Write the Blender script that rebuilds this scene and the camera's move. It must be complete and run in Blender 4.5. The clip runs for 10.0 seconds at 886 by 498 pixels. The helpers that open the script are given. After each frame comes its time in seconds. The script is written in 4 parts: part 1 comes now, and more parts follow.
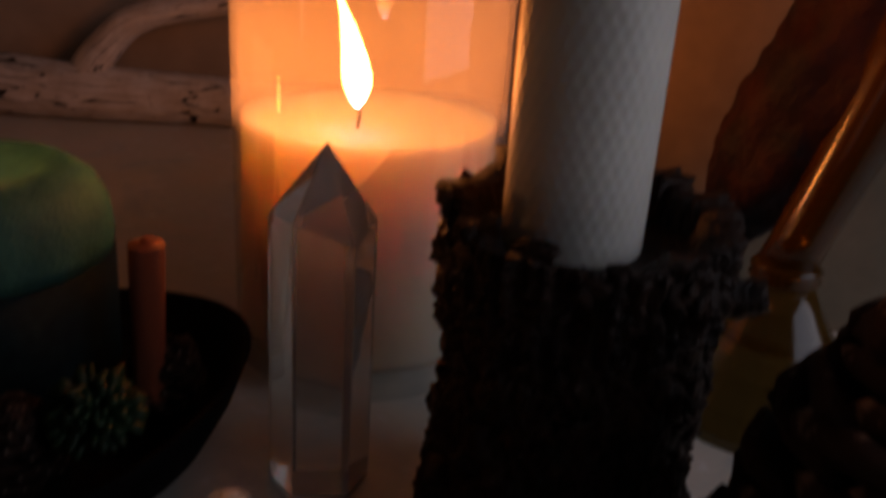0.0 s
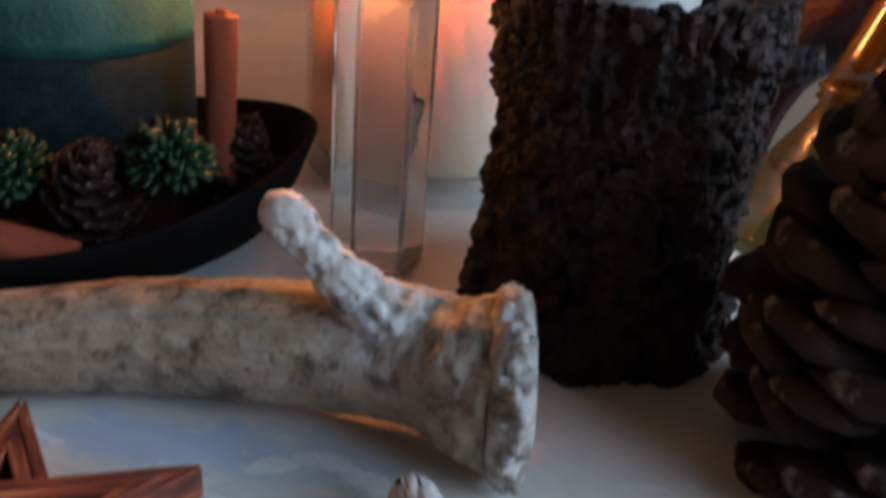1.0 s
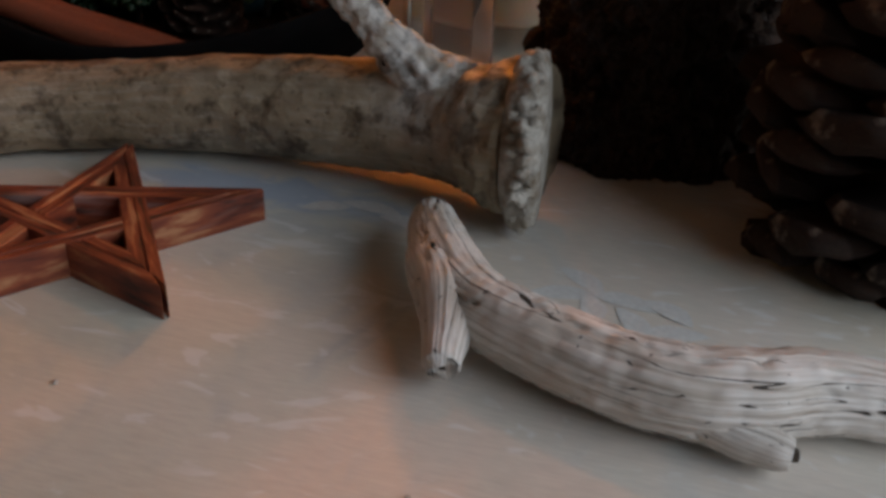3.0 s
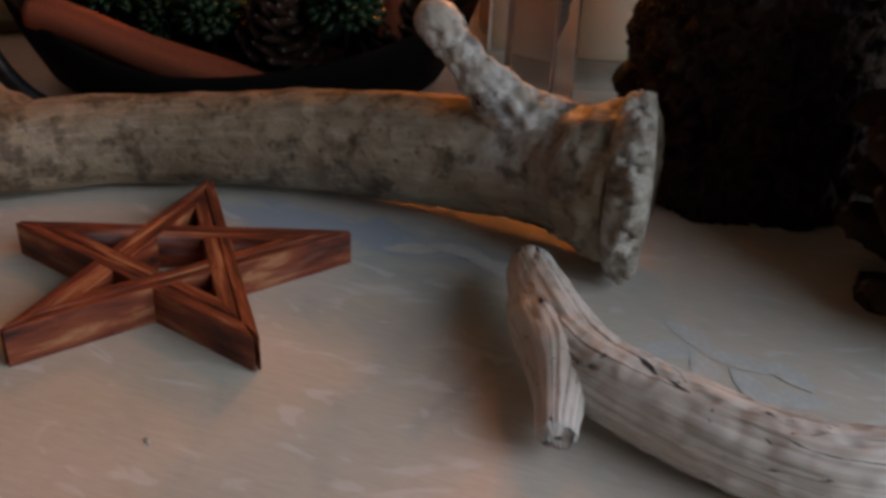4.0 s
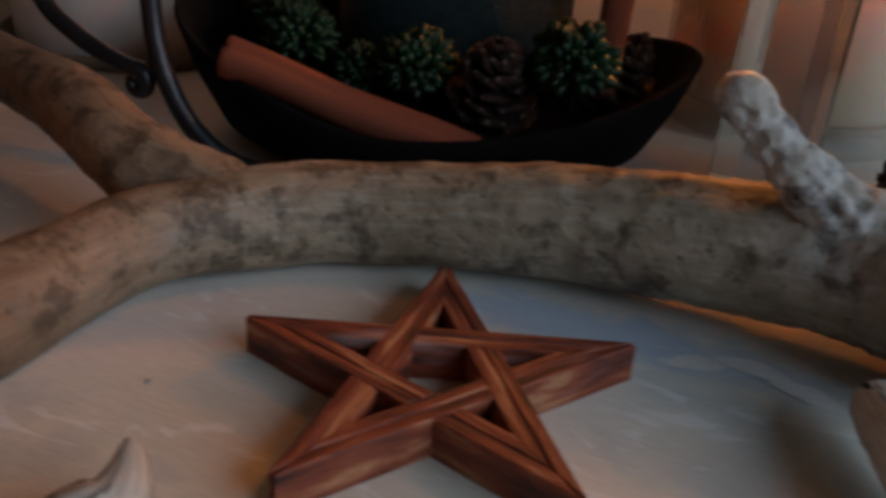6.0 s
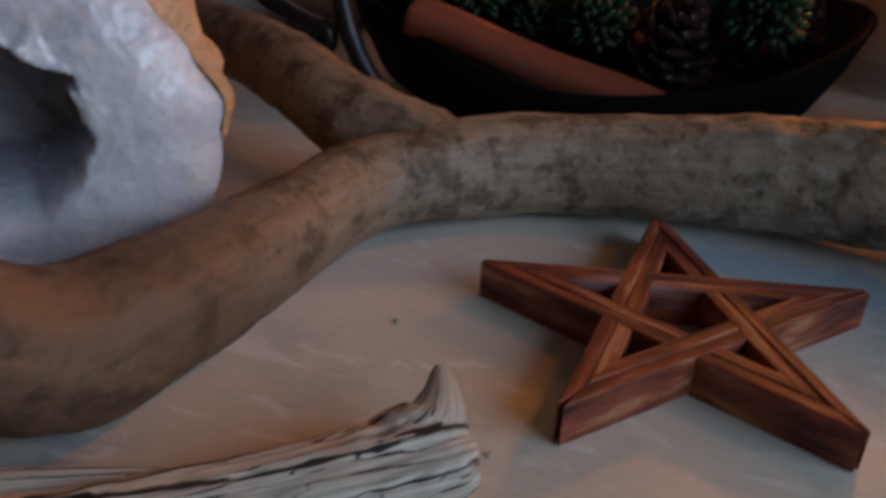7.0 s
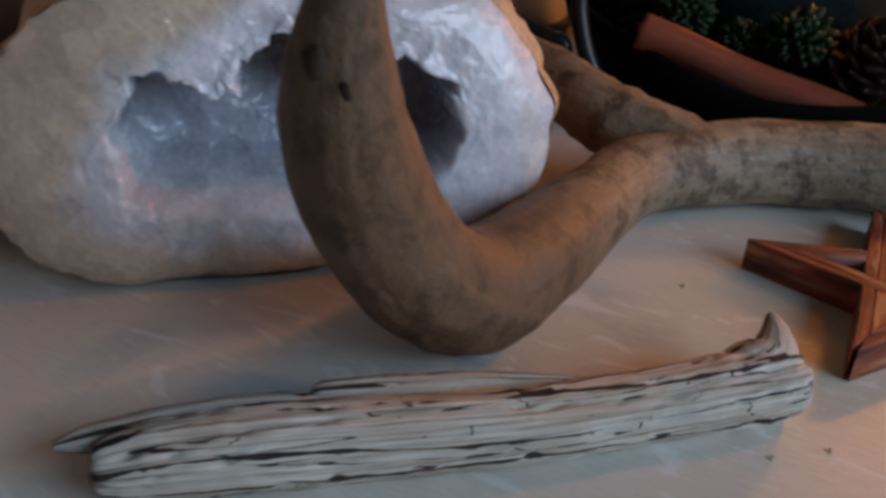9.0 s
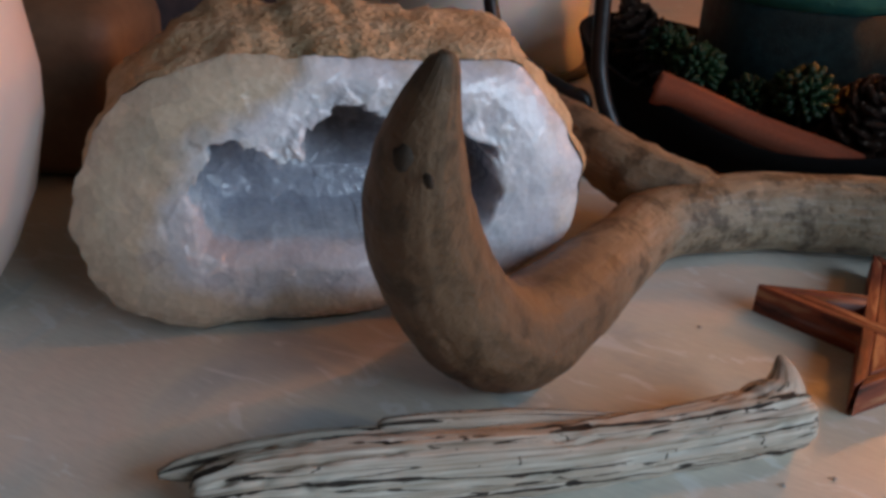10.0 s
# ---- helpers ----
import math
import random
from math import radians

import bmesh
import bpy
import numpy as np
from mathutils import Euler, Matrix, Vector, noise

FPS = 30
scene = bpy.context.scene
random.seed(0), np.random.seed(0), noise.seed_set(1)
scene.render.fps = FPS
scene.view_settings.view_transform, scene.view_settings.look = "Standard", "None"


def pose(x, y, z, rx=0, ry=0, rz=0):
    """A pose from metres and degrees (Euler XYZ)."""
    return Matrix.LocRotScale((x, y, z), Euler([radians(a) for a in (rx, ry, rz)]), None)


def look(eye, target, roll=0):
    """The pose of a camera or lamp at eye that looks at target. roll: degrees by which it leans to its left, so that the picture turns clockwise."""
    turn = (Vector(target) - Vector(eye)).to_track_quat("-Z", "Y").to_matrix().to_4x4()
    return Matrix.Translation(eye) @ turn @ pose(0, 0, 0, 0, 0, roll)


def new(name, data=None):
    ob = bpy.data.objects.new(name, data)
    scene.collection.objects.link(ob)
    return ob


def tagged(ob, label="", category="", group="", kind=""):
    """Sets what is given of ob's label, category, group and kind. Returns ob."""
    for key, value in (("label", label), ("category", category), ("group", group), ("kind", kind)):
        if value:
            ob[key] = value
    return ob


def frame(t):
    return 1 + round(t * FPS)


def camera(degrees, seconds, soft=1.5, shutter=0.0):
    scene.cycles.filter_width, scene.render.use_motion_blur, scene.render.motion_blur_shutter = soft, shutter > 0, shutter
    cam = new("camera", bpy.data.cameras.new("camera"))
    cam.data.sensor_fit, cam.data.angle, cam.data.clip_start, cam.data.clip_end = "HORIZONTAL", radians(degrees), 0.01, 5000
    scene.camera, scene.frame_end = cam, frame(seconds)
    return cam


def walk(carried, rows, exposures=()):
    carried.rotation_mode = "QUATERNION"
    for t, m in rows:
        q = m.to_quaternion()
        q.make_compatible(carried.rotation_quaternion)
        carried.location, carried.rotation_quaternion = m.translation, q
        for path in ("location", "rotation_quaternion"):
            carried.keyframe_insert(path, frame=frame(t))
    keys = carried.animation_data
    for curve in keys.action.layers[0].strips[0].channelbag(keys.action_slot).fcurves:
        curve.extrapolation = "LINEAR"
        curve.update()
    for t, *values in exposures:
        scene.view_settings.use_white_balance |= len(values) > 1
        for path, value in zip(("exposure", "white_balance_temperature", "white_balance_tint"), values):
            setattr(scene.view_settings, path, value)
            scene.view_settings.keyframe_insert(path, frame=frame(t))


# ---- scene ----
cam = camera(53.33, 10.0, soft=3.4, shutter=0.5)
PATH = [
    (0, -0.0130, 0.0066, 0.2321, 68.16, -3.61, 0.68),
    (0.3, -0.0082, -0.0062, 0.2151, 65.67, -3.73, 2.91),
    (0.5, -0.0059, -0.0125, 0.2048, 65.55, -4.04, 3.95),
    (1, 0.0009, -0.0286, 0.1791, 63.87, -4.18, 6.38),
    (1.5, 0.0139, -0.0549, 0.1634, 62.15, -3.83, 9.30),
    (2, 0.0337, -0.0728, 0.1484, 61.05, -3.41, 12.71),
    (2.2, 0.0454, -0.0798, 0.1464, 60.92, -3.09, 13.62),
    (3.3, 0.0497, -0.0848, 0.1383, 61.31, -2.64, 16.44),
    (3.5, 0.0412, -0.0839, 0.1424, 61.64, -2.76, 16.91),
    (4, 0.0259, -0.0749, 0.1407, 62.11, -2.56, 18.15),
    (4.5, 0.0092, -0.0624, 0.1400, 62.04, -2.52, 19.17),
    (5, -0.0047, -0.0533, 0.1354, 62.25, -2.63, 20.20),
    (5.5, -0.0279, -0.0454, 0.1367, 62.17, -2.80, 20.90),
    (6, -0.0561, -0.0503, 0.1373, 63.52, -3.43, 21.94),
    (6.2, -0.0729, -0.0549, 0.1389, 62.74, -3.52, 21.78),
    (7.3, -0.1033, -0.0884, 0.1270, 61.69, -1.99, 25.83),
    (7.5, -0.1070, -0.0951, 0.1261, 61.64, -1.90, 26.23),
    (8, -0.1207, -0.1152, 0.1283, 61.18, -2.22, 26.97),
    (8.5, -0.1295, -0.1336, 0.1337, 61.17, -2.24, 27.63),
    (9, -0.1480, -0.1641, 0.1483, 61.37, -2.65, 28.07),
    (9.5, -0.1499, -0.1881, 0.1632, 62.07, -2.49, 28.31),
    (10, -0.1487, -0.1909, 0.1692, 62.93, -2.50, 28.37),
]
EXPOSURES = [(0.0, -1.85, 8400, 32), (0.15, -0.7, 7700, 21), (0.3, 0.4, 6900, 14), (0.5, 0.95, 6900, 14), (1.0, 0.8, 6500, 14), (1.5, 1.08, 7300, 18), (2.0, 0.05, 8250, 18), (2.2, -0.06, 8300, 18), (3.5, -0.13, 8500, 19),
             (4.5, -0.14, 8100, 18), (5.5, -0.13, 7700, 16), (6.2, -0.23, 7000, 12), (7.5, -0.36, 6550, 10), (8.0, -0.36, 6450, 9), (8.5, -0.17, 6400, 9), (9.0, 0.06, 6550, 9), (10.0, 0.20, 6950, 9)]
walk(cam, [(t, pose(x, y, z, rx, ry, rz)) for t, x, y, z, rx, ry, rz in PATH], EXPOSURES)

# ---- light ----
world = bpy.data.worlds.new("world")
scene.world = world
world.use_nodes = True
wn = world.node_tree.nodes
sky = wn.new("ShaderNodeTexSky")
sky.sky_type, sky.sun_disc, sky.sun_elevation, sky.sun_rotation = "NISHITA", False, radians(35), radians(90)
wn["Background"].inputs["Strength"].default_value = 0.08
world.node_tree.links.new(sky.outputs[0], wn["Background"].inputs["Color"])

WINDOW_WATTS, FLAME, FLAME_2, FLAME_3 = 7.2, 340.0, 90.0, 640.0


def area_lamp(name, eye, target, w, h, watts, colour):
    d = bpy.data.lights.new(name, "AREA")
    d.shape, d.size, d.size_y, d.energy, d.color = "RECTANGLE", w, h, watts, colour
    ob = new(name, d)
    ob.matrix_world = look(eye, target)
    return ob


area_lamp("window_daylight", (0.77, -0.06, 0.46), (-0.1, 0.06, 0.05), 0.86, 0.60, WINDOW_WATTS, (0.50, 0.72, 1.0))


# ---- materials ----
def mat(name, rough=0.6, metal=0.0):
    m = bpy.data.materials.new(name)
    m.use_nodes = True
    b = m.node_tree.nodes["Principled BSDF"]
    b.inputs["Roughness"].default_value, b.inputs["Metallic"].default_value = rough, metal
    return m, m.node_tree.nodes, m.node_tree.links, b


def coords(nodes, links, scale=(1, 1, 1), uv=False):
    tc, mp = nodes.new("ShaderNodeTexCoord"), nodes.new("ShaderNodeMapping")
    mp.inputs["Scale"].default_value = scale
    links.new(tc.outputs["UV" if uv else "Object"], mp.inputs[0])
    return mp.outputs[0]


def noise_tex(nodes, links, vec, scale, detail=5.0, rough=0.55, distort=0.0):
    n = nodes.new("ShaderNodeTexNoise")
    n.inputs["Scale"].default_value, n.inputs["Detail"].default_value = scale, detail
    n.inputs["Roughness"].default_value, n.inputs["Distortion"].default_value = rough, distort
    links.new(vec, n.inputs["Vector"])
    return n.outputs["Fac"]


def ramp(nodes, links, fac, stops):
    r = nodes.new("ShaderNodeValToRGB")
    el = r.color_ramp.elements
    while len(el) < len(stops):
        el.new(0.5)
    for e, (p, c) in zip(el, stops):
        e.position, e.color = p, (*c, 1) if len(c) == 3 else c
    links.new(fac, r.inputs[0])
    return r.outputs[0]


def mix(nodes, links, fac, a, b, mode="MIX"):
    x = nodes.new("ShaderNodeMix")
    x.data_type, x.blend_type = "RGBA", mode
    for sock, val in ((x.inputs[0], fac), (x.inputs[6], a), (x.inputs[7], b)):
        if isinstance(val, (int, float)):
            sock.default_value = val
        elif isinstance(val, tuple):
            sock.default_value = (*val, 1)
        else:
            links.new(val, sock)
    return x.outputs[2]


def bump(nodes, links, bsdf, height, strength, dist=0.001):
    b = nodes.new("ShaderNodeBump")
    b.inputs["Strength"].default_value, b.inputs["Distance"].default_value = strength, dist
    links.new(height, b.inputs["Height"])
    links.new(b.outputs[0], bsdf.inputs["Normal"])


def simple(name, c1, c2, scale, rough, bump_strength=0.3, dist=0.0005, stretch=(1, 1, 1), metal=0.0, uv=False, detail=5.0):
    m, n, l, b = mat(name, rough, metal)
    v = coords(n, l, stretch, uv)
    f = noise_tex(n, l, v, scale, detail)
    g = noise_tex(n, l, v, scale * 6, 4)
    col = ramp(n, l, f, [(0.3, c1), (0.7, c2)])
    col = mix(n, l, 0.25, col, ramp(n, l, g, [(0.3, (0.3, 0.3, 0.3)), (0.7, (1.0, 1.0, 1.0))]), "MULTIPLY")
    l.new(col, b.inputs["Base Color"])
    bump(n, l, b, g, bump_strength, dist)
    return m


def painted_board():
    m, n, l, b = mat("painted_board", 0.42)
    v = coords(n, l)
    wash = noise_tex(n, l, v, 7.5, 4, 0.6, 1.2)
    patch = noise_tex(n, l, v, 4.5, 3, 0.5, 0.8)
    fine = noise_tex(n, l, coords(n, l, (1, 7, 1)), 120, 5, 0.65)
    col = ramp(n, l, wash, [(0.30, (0.42, 0.50, 0.54)), (0.42, (0.70, 0.69, 0.61)), (0.58, (0.76, 0.69, 0.61)), (0.74, (0.60, 0.65, 0.64))])
    col = mix(n, l, ramp(n, l, patch, [(0.50, (0, 0, 0)), (0.66, (0.55, 0.55, 0.55))]), col, (0.62, 0.58, 0.44))
    col = mix(n, l, 0.35, col, ramp(n, l, fine, [(0.3, (0.6, 0.6, 0.6)), (0.65, (1, 1, 1))]), "MULTIPLY")
    # a soft blue painted band across the board, its edge broken by the brush
    band = n.new("ShaderNodeMapping")
    band.inputs["Location"].default_value, band.inputs["Scale"].default_value = (-0.95, 2.35, 0), (8.5, 34.0, 0)
    l.new(v, band.inputs[0])
    far = n.new("ShaderNodeVectorMath")
    far.operation = "LENGTH"
    l.new(band.outputs[0], far.inputs[0])
    rag = n.new("ShaderNodeMath")
    rag.operation = "MULTIPLY_ADD"
    l.new(noise_tex(n, l, coords(n, l, (1.0, 1.6, 1)), 38, 4, 0.6, 1.0), rag.inputs[0])
    rag.inputs[1].default_value = 0.9
    l.new(far.outputs["Value"], rag.inputs[2])
    col = mix(n, l, ramp(n, l, rag.outputs[0], [(0.75, (0.72, 0.72, 0.72)), (1.0, (0, 0, 0))]), col, (0.36, 0.48, 0.62))
    stroke = noise_tex(n, l, coords(n, l, (1.0, 2.4, 1)), 26, 3, 0.5, 2.5)
    col = mix(n, l, ramp(n, l, stroke, [(0.60, (0, 0, 0)), (0.66, (0.45, 0.45, 0.45))]), col, (0.86, 0.88, 0.88))
    l.new(col, b.inputs["Base Color"])
    l.new(ramp(n, l, wash, [(0.3, (0.34, 0.34, 0.34)), (0.7, (0.52, 0.52, 0.52))]), b.inputs["Roughness"])
    bump(n, l, b, fine, 0.25, 0.0006)
    return m


def antler_bone():
    m, n, l, b = mat("antler_bone", 0.62)
    v = coords(n, l)
    big = noise_tex(n, l, v, 14, 3)
    grain = noise_tex(n, l, coords(n, l, (8, 4.2, 1), True), 1.5, 6, 0.62, 0.6)
    streak = noise_tex(n, l, coords(n, l, (40, 3, 1), True), 1.5, 4, 0.6, 0.3)
    spots = noise_tex(n, l, v, 70, 4, 0.65)
    tan = ramp(n, l, big, [(0.35, (0.25, 0.185, 0.115)), (0.65, (0.34, 0.27, 0.185))])
    col = mix(n, l, ramp(n, l, grain, [(0.34, (0.4, 0.4, 0.4)), (0.56, (0, 0, 0))]), tan, (0.07, 0.055, 0.04))
    col = mix(n, l, ramp(n, l, streak, [(0.5, (0, 0, 0)), (0.7, (0.45, 0.45, 0.45))]), col, (0.46, 0.42, 0.36))
    # the beam is pale at the burr and browner towards the tips
    at = n.new("ShaderNodeAttribute")
    at.attribute_name = "brown"
    col = mix(n, l, at.outputs["Fac"], col, mix(n, l, 0.82, col, (0.106, 0.050, 0.021)))
    pl = n.new("ShaderNodeAttribute")
    pl.attribute_name = "pale"
    col = mix(n, l, pl.outputs["Fac"], col, ramp(n, l, spots, [(0.40, (0.42, 0.37, 0.31)), (0.58, (0.70, 0.69, 0.66))]))
    col = mix(n, l, ramp(n, l, spots, [(0.51, (0, 0, 0)), (0.62, (0.75, 0.75, 0.75))]), col, (0.055, 0.034, 0.018))
    pores = noise_tex(n, l, coords(n, l), 260, 2)
    col = mix(n, l, ramp(n, l, pores, [(0.64, (0, 0, 0)), (0.72, (0.75, 0.75, 0.75))]), col, (0.09, 0.055, 0.03))
    l.new(col, b.inputs["Base Color"])
    bump(n, l, b, mix(n, l, 0.10, mix(n, l, 0.5, grain, spots), ramp(n, l, pores, [(0.5, (1, 1, 1)), (0.7, (0, 0, 0))])), 0.85, 0.0024)
    return m


def driftwood(name, low, middle, high, gape=0.030):
    m, n, l, b = mat(name, 0.8)
    uv = coords(n, l, (1, 1, 1), True)
    long_grain = noise_tex(n, l, coords(n, l, (34, 1.6, 1), True), 1.6, 7, 0.62, 0.25)
    sp = n.new("ShaderNodeSeparateXYZ")
    l.new(uv, sp.inputs[0])

    def calc(op, a, b=0.0, third=0.0):
        x = n.new("ShaderNodeMath")
        x.operation = op
        for k, val in enumerate((a, b, third)):
            if isinstance(val, (int, float)):
                x.inputs[k].default_value = val
            else:
                l.new(val, x.inputs[k])
        return x.outputs[0]

    def seam(around, along, band, keep, seed_shift):
        """Thin cracks that follow the contour of a long-drawn noise, broken into lengths."""
        mp = coords(n, l, (around, along, 1), True)
        sh = n.new("ShaderNodeVectorMath")
        sh.operation = "ADD"
        sh.inputs[1].default_value = (seed_shift, seed_shift * 2, seed_shift * 3)
        l.new(mp, sh.inputs[0])
        body = noise_tex(n, l, sh.outputs[0], 1.0, 2, 0.4)
        wide = calc("MULTIPLY", calc("MAXIMUM", calc("SUBTRACT", noise_tex(n, l, coords(n, l, (5, 3.0 + seed_shift, 1), True), 1.3, 3), keep), 0.0), band)
        return calc("COMPARE", body, 0.5, wide)

    long_crack = calc("MAXIMUM", seam(7.0, 0.55, gape, 0.30, 1.0), seam(13.0, 0.8, gape * 0.6, 0.40, 4.0))
    wander = noise_tex(n, l, coords(n, l, (6.0, 2.0, 1), True), 1.6, 3, 0.5)
    step = calc("FRACT", calc("MULTIPLY", calc("ADD", sp.outputs[1], calc("MULTIPLY", wander, 0.30)), 7.0))
    cross = calc("MULTIPLY", calc("COMPARE", step, 0.5, 0.022), calc("GREATER_THAN", noise_tex(n, l, coords(n, l, (11, 4, 1), True), 1.7, 2), 0.60))
    line = calc("MAXIMUM", long_crack, cross)
    blot = noise_tex(n, l, coords(n, l), 45, 4)
    col = ramp(n, l, long_grain, [(0.30, low), (0.43, middle), (0.62, high)])
    col = mix(n, l, ramp(n, l, blot, [(0.4, (0.0, 0.0, 0.0)), (0.7, (0.55, 0.55, 0.55))]), col, (0.42, 0.33, 0.24))
    col = mix(n, l, line, col, (0.03, 0.022, 0.016))
    l.new(col, b.inputs["Base Color"])
    h = mix(n, l, 0.6, long_grain, ramp(n, l, line, [(0.0, (1, 1, 1)), (1.0, (0, 0, 0))]))
    bump(n, l, b, h, 0.9, 0.0016)
    return m


def star_wood():
    m, n, l, b = mat("star_wood", 0.62)
    info = n.new("ShaderNodeObjectInfo")
    add = n.new("ShaderNodeVectorMath")
    add.operation = "ADD"
    l.new(coords(n, l, (1, 9, 5)), add.inputs[0])
    l.new(info.outputs["Random"], add.inputs[1])
    f = noise_tex(n, l, add.outputs[0], 38, 5, 0.6, 0.3)
    col = ramp(n, l, f, [(0.34, (0.025, 0.007, 0.004)), (0.45, (0.15, 0.027, 0.011)), (0.56, (0.25, 0.054, 0.021)), (0.66, (0.42, 0.18, 0.085))])
    sap = noise_tex(n, l, add.outputs[0], 9, 3, 0.5, 0.5)
    col = mix(n, l, ramp(n, l, sap, [(0.60, (0, 0, 0)), (0.68, (0.6, 0.6, 0.6))]), col, (0.42, 0.27, 0.24))
    l.new(col, b.inputs["Base Color"])
    bump(n, l, b, f, 0.7, 0.0008)
    return m


def glass(name, colour=(1, 1, 1), ior=1.5, rough=0.0):
    m, n, l, b = mat(name, rough)
    b.inputs["Base Color"].default_value = (*colour, 1)
    b.inputs["Transmission Weight"].default_value, b.inputs["IOR"].default_value = 1.0, ior
    return m


def wax(name, c1, c2, scale=30, sss=0.5, radius=0.02, rough=0.45, bumps=0.25):
    m, n, l, b = mat(name, rough)
    f = noise_tex(n, l, coords(n, l), scale, 5)
    l.new(ramp(n, l, f, [(0.35, c1), (0.65, c2)]), b.inputs["Base Color"])
    b.inputs["Subsurface Weight"].default_value = sss
    b.inputs["Subsurface Radius"].default_value = (1.0, 0.55, 0.3)
    b.inputs["Subsurface Scale"].default_value = radius
    bump(n, l, b, noise_tex(n, l, coords(n, l), scale * 6, 3), bumps, 0.0009)
    return m


def emission(name, stops, strength):
    m = bpy.data.materials.new(name)
    m.use_nodes = True
    n, l = m.node_tree.nodes, m.node_tree.links
    n.remove(n["Principled BSDF"])
    e = n.new("ShaderNodeEmission")
    tc, sp = n.new("ShaderNodeTexCoord"), n.new("ShaderNodeSeparateXYZ")
    l.new(tc.outputs["Generated"], sp.inputs[0])
    l.new(ramp(n, l, sp.outputs[2], stops), e.inputs[0])
    e.inputs[1].default_value = strength
    l.new(e.outputs[0], n["Material Output"].inputs[0])
    return m


def geode_quartz():
    m, n, l, b = mat("geode_quartz", 0.20)
    v = coords(n, l)
    vo = n.new("ShaderNodeTexVoronoi")
    vo.inputs["Scale"].default_value = 420
    l.new(v, vo.inputs["Vector"])
    f = noise_tex(n, l, v, 22, 4)
    col = ramp(n, l, f, [(0.35, (0.68, 0.67, 0.71)), (0.6, (0.84, 0.83, 0.86))])
    at = n.new("ShaderNodeAttribute")
    at.attribute_name = "brown"
    edge = mix(n, l, 0.5, at.outputs["Fac"], noise_tex(n, l, v, 60, 4))
    col = mix(n, l, ramp(n, l, edge, [(0.26, (0, 0, 0)), (0.50, (0.9, 0.9, 0.9))]), col, (0.66, 0.52, 0.37))
    # smoky tint with the hollow's shade painted in: blue-grey, brown where deepest
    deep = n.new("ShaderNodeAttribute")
    deep.attribute_name = "smoky_shade"
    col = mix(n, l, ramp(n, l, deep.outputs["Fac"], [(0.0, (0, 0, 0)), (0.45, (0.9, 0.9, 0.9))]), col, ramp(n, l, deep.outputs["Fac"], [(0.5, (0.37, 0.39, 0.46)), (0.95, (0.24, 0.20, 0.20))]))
    l.new(col, b.inputs["Base Color"])
    b.inputs["Subsurface Weight"].default_value = 0.65
    b.inputs["Subsurface Radius"].default_value = (1, 0.9, 0.85)
    b.inputs["Subsurface Scale"].default_value = 0.008
    b.inputs["Specular IOR Level"].default_value = 0.7
    big = n.new("ShaderNodeTexVoronoi")
    big.inputs["Scale"].default_value = 125
    l.new(v, big.inputs["Vector"])
    bump(n, l, b, mix(n, l, 0.4, mix(n, l, 0.6, vo.outputs["Distance"], big.outputs["Distance"]), noise_tex(n, l, v, 260, 3, 0.6)), 0.38, 0.0016)
    l.new(ramp(n, l, vo.outputs["Color"], [(0.3, (0.34, 0.34, 0.34)), (0.75, (0.05, 0.05, 0.05))]), b.inputs["Roughness"])
    tone = n.new("ShaderNodeSeparateXYZ")
    l.new(big.outputs["Color"], tone.inputs[0])
    col = mix(n, l, 0.5, col, ramp(n, l, tone.outputs[0], [(0.0, (0.62, 0.62, 0.66)), (1.0, (1.0, 1.0, 1.0))]), "MULTIPLY")
    l.new(col, b.inputs["Base Color"])
    return m


def thin_glass(film=0.0):
    """A thin clear wall with a glossy sheen at the edges; film: how much of it is clouded with wax."""
    m = bpy.data.materials.new("thin_glass")
    m.use_nodes = True
    n, l = m.node_tree.nodes, m.node_tree.links
    n.remove(n["Principled BSDF"])
    tr, gl, lw, mx = n.new("ShaderNodeBsdfTransparent"), n.new("ShaderNodeBsdfGlossy"), n.new("ShaderNodeLayerWeight"), n.new("ShaderNodeMixShader")
    tr.inputs[0].default_value, gl.inputs["Roughness"].default_value = (0.97, 0.96, 0.94, 1), 0.03
    lw.inputs["Blend"].default_value = 0.25
    l.new(ramp(n, l, lw.outputs["Facing"], [(0.0, (0.04, 0.04, 0.04)), (0.6, (0.10, 0.10, 0.10)), (1.0, (0.6, 0.6, 0.6))]), mx.inputs[0])
    df, tl, ad, m2 = n.new("ShaderNodeBsdfDiffuse"), n.new("ShaderNodeBsdfTranslucent"), n.new("ShaderNodeMixShader"), n.new("ShaderNodeMixShader")
    df.inputs[0].default_value = tl.inputs[0].default_value = (0.85, 0.76, 0.66, 1)
    l.new(df.outputs[0], ad.inputs[1]), l.new(tl.outputs[0], ad.inputs[2])
    cloud = noise_tex(n, l, coords(n, l, (1, 1, 0.6)), 18, 4)
    l.new(ramp(n, l, cloud, [(0.3, (film * 0.6,) * 3), (0.7, (film,) * 3)]), m2.inputs[0])
    l.new(tr.outputs[0], m2.inputs[1]), l.new(ad.outputs[0], m2.inputs[2])
    l.new(m2.outputs[0], mx.inputs[1]), l.new(gl.outputs[0], mx.inputs[2])
    l.new(mx.outputs[0], n["Material Output"].inputs[0])
    return m


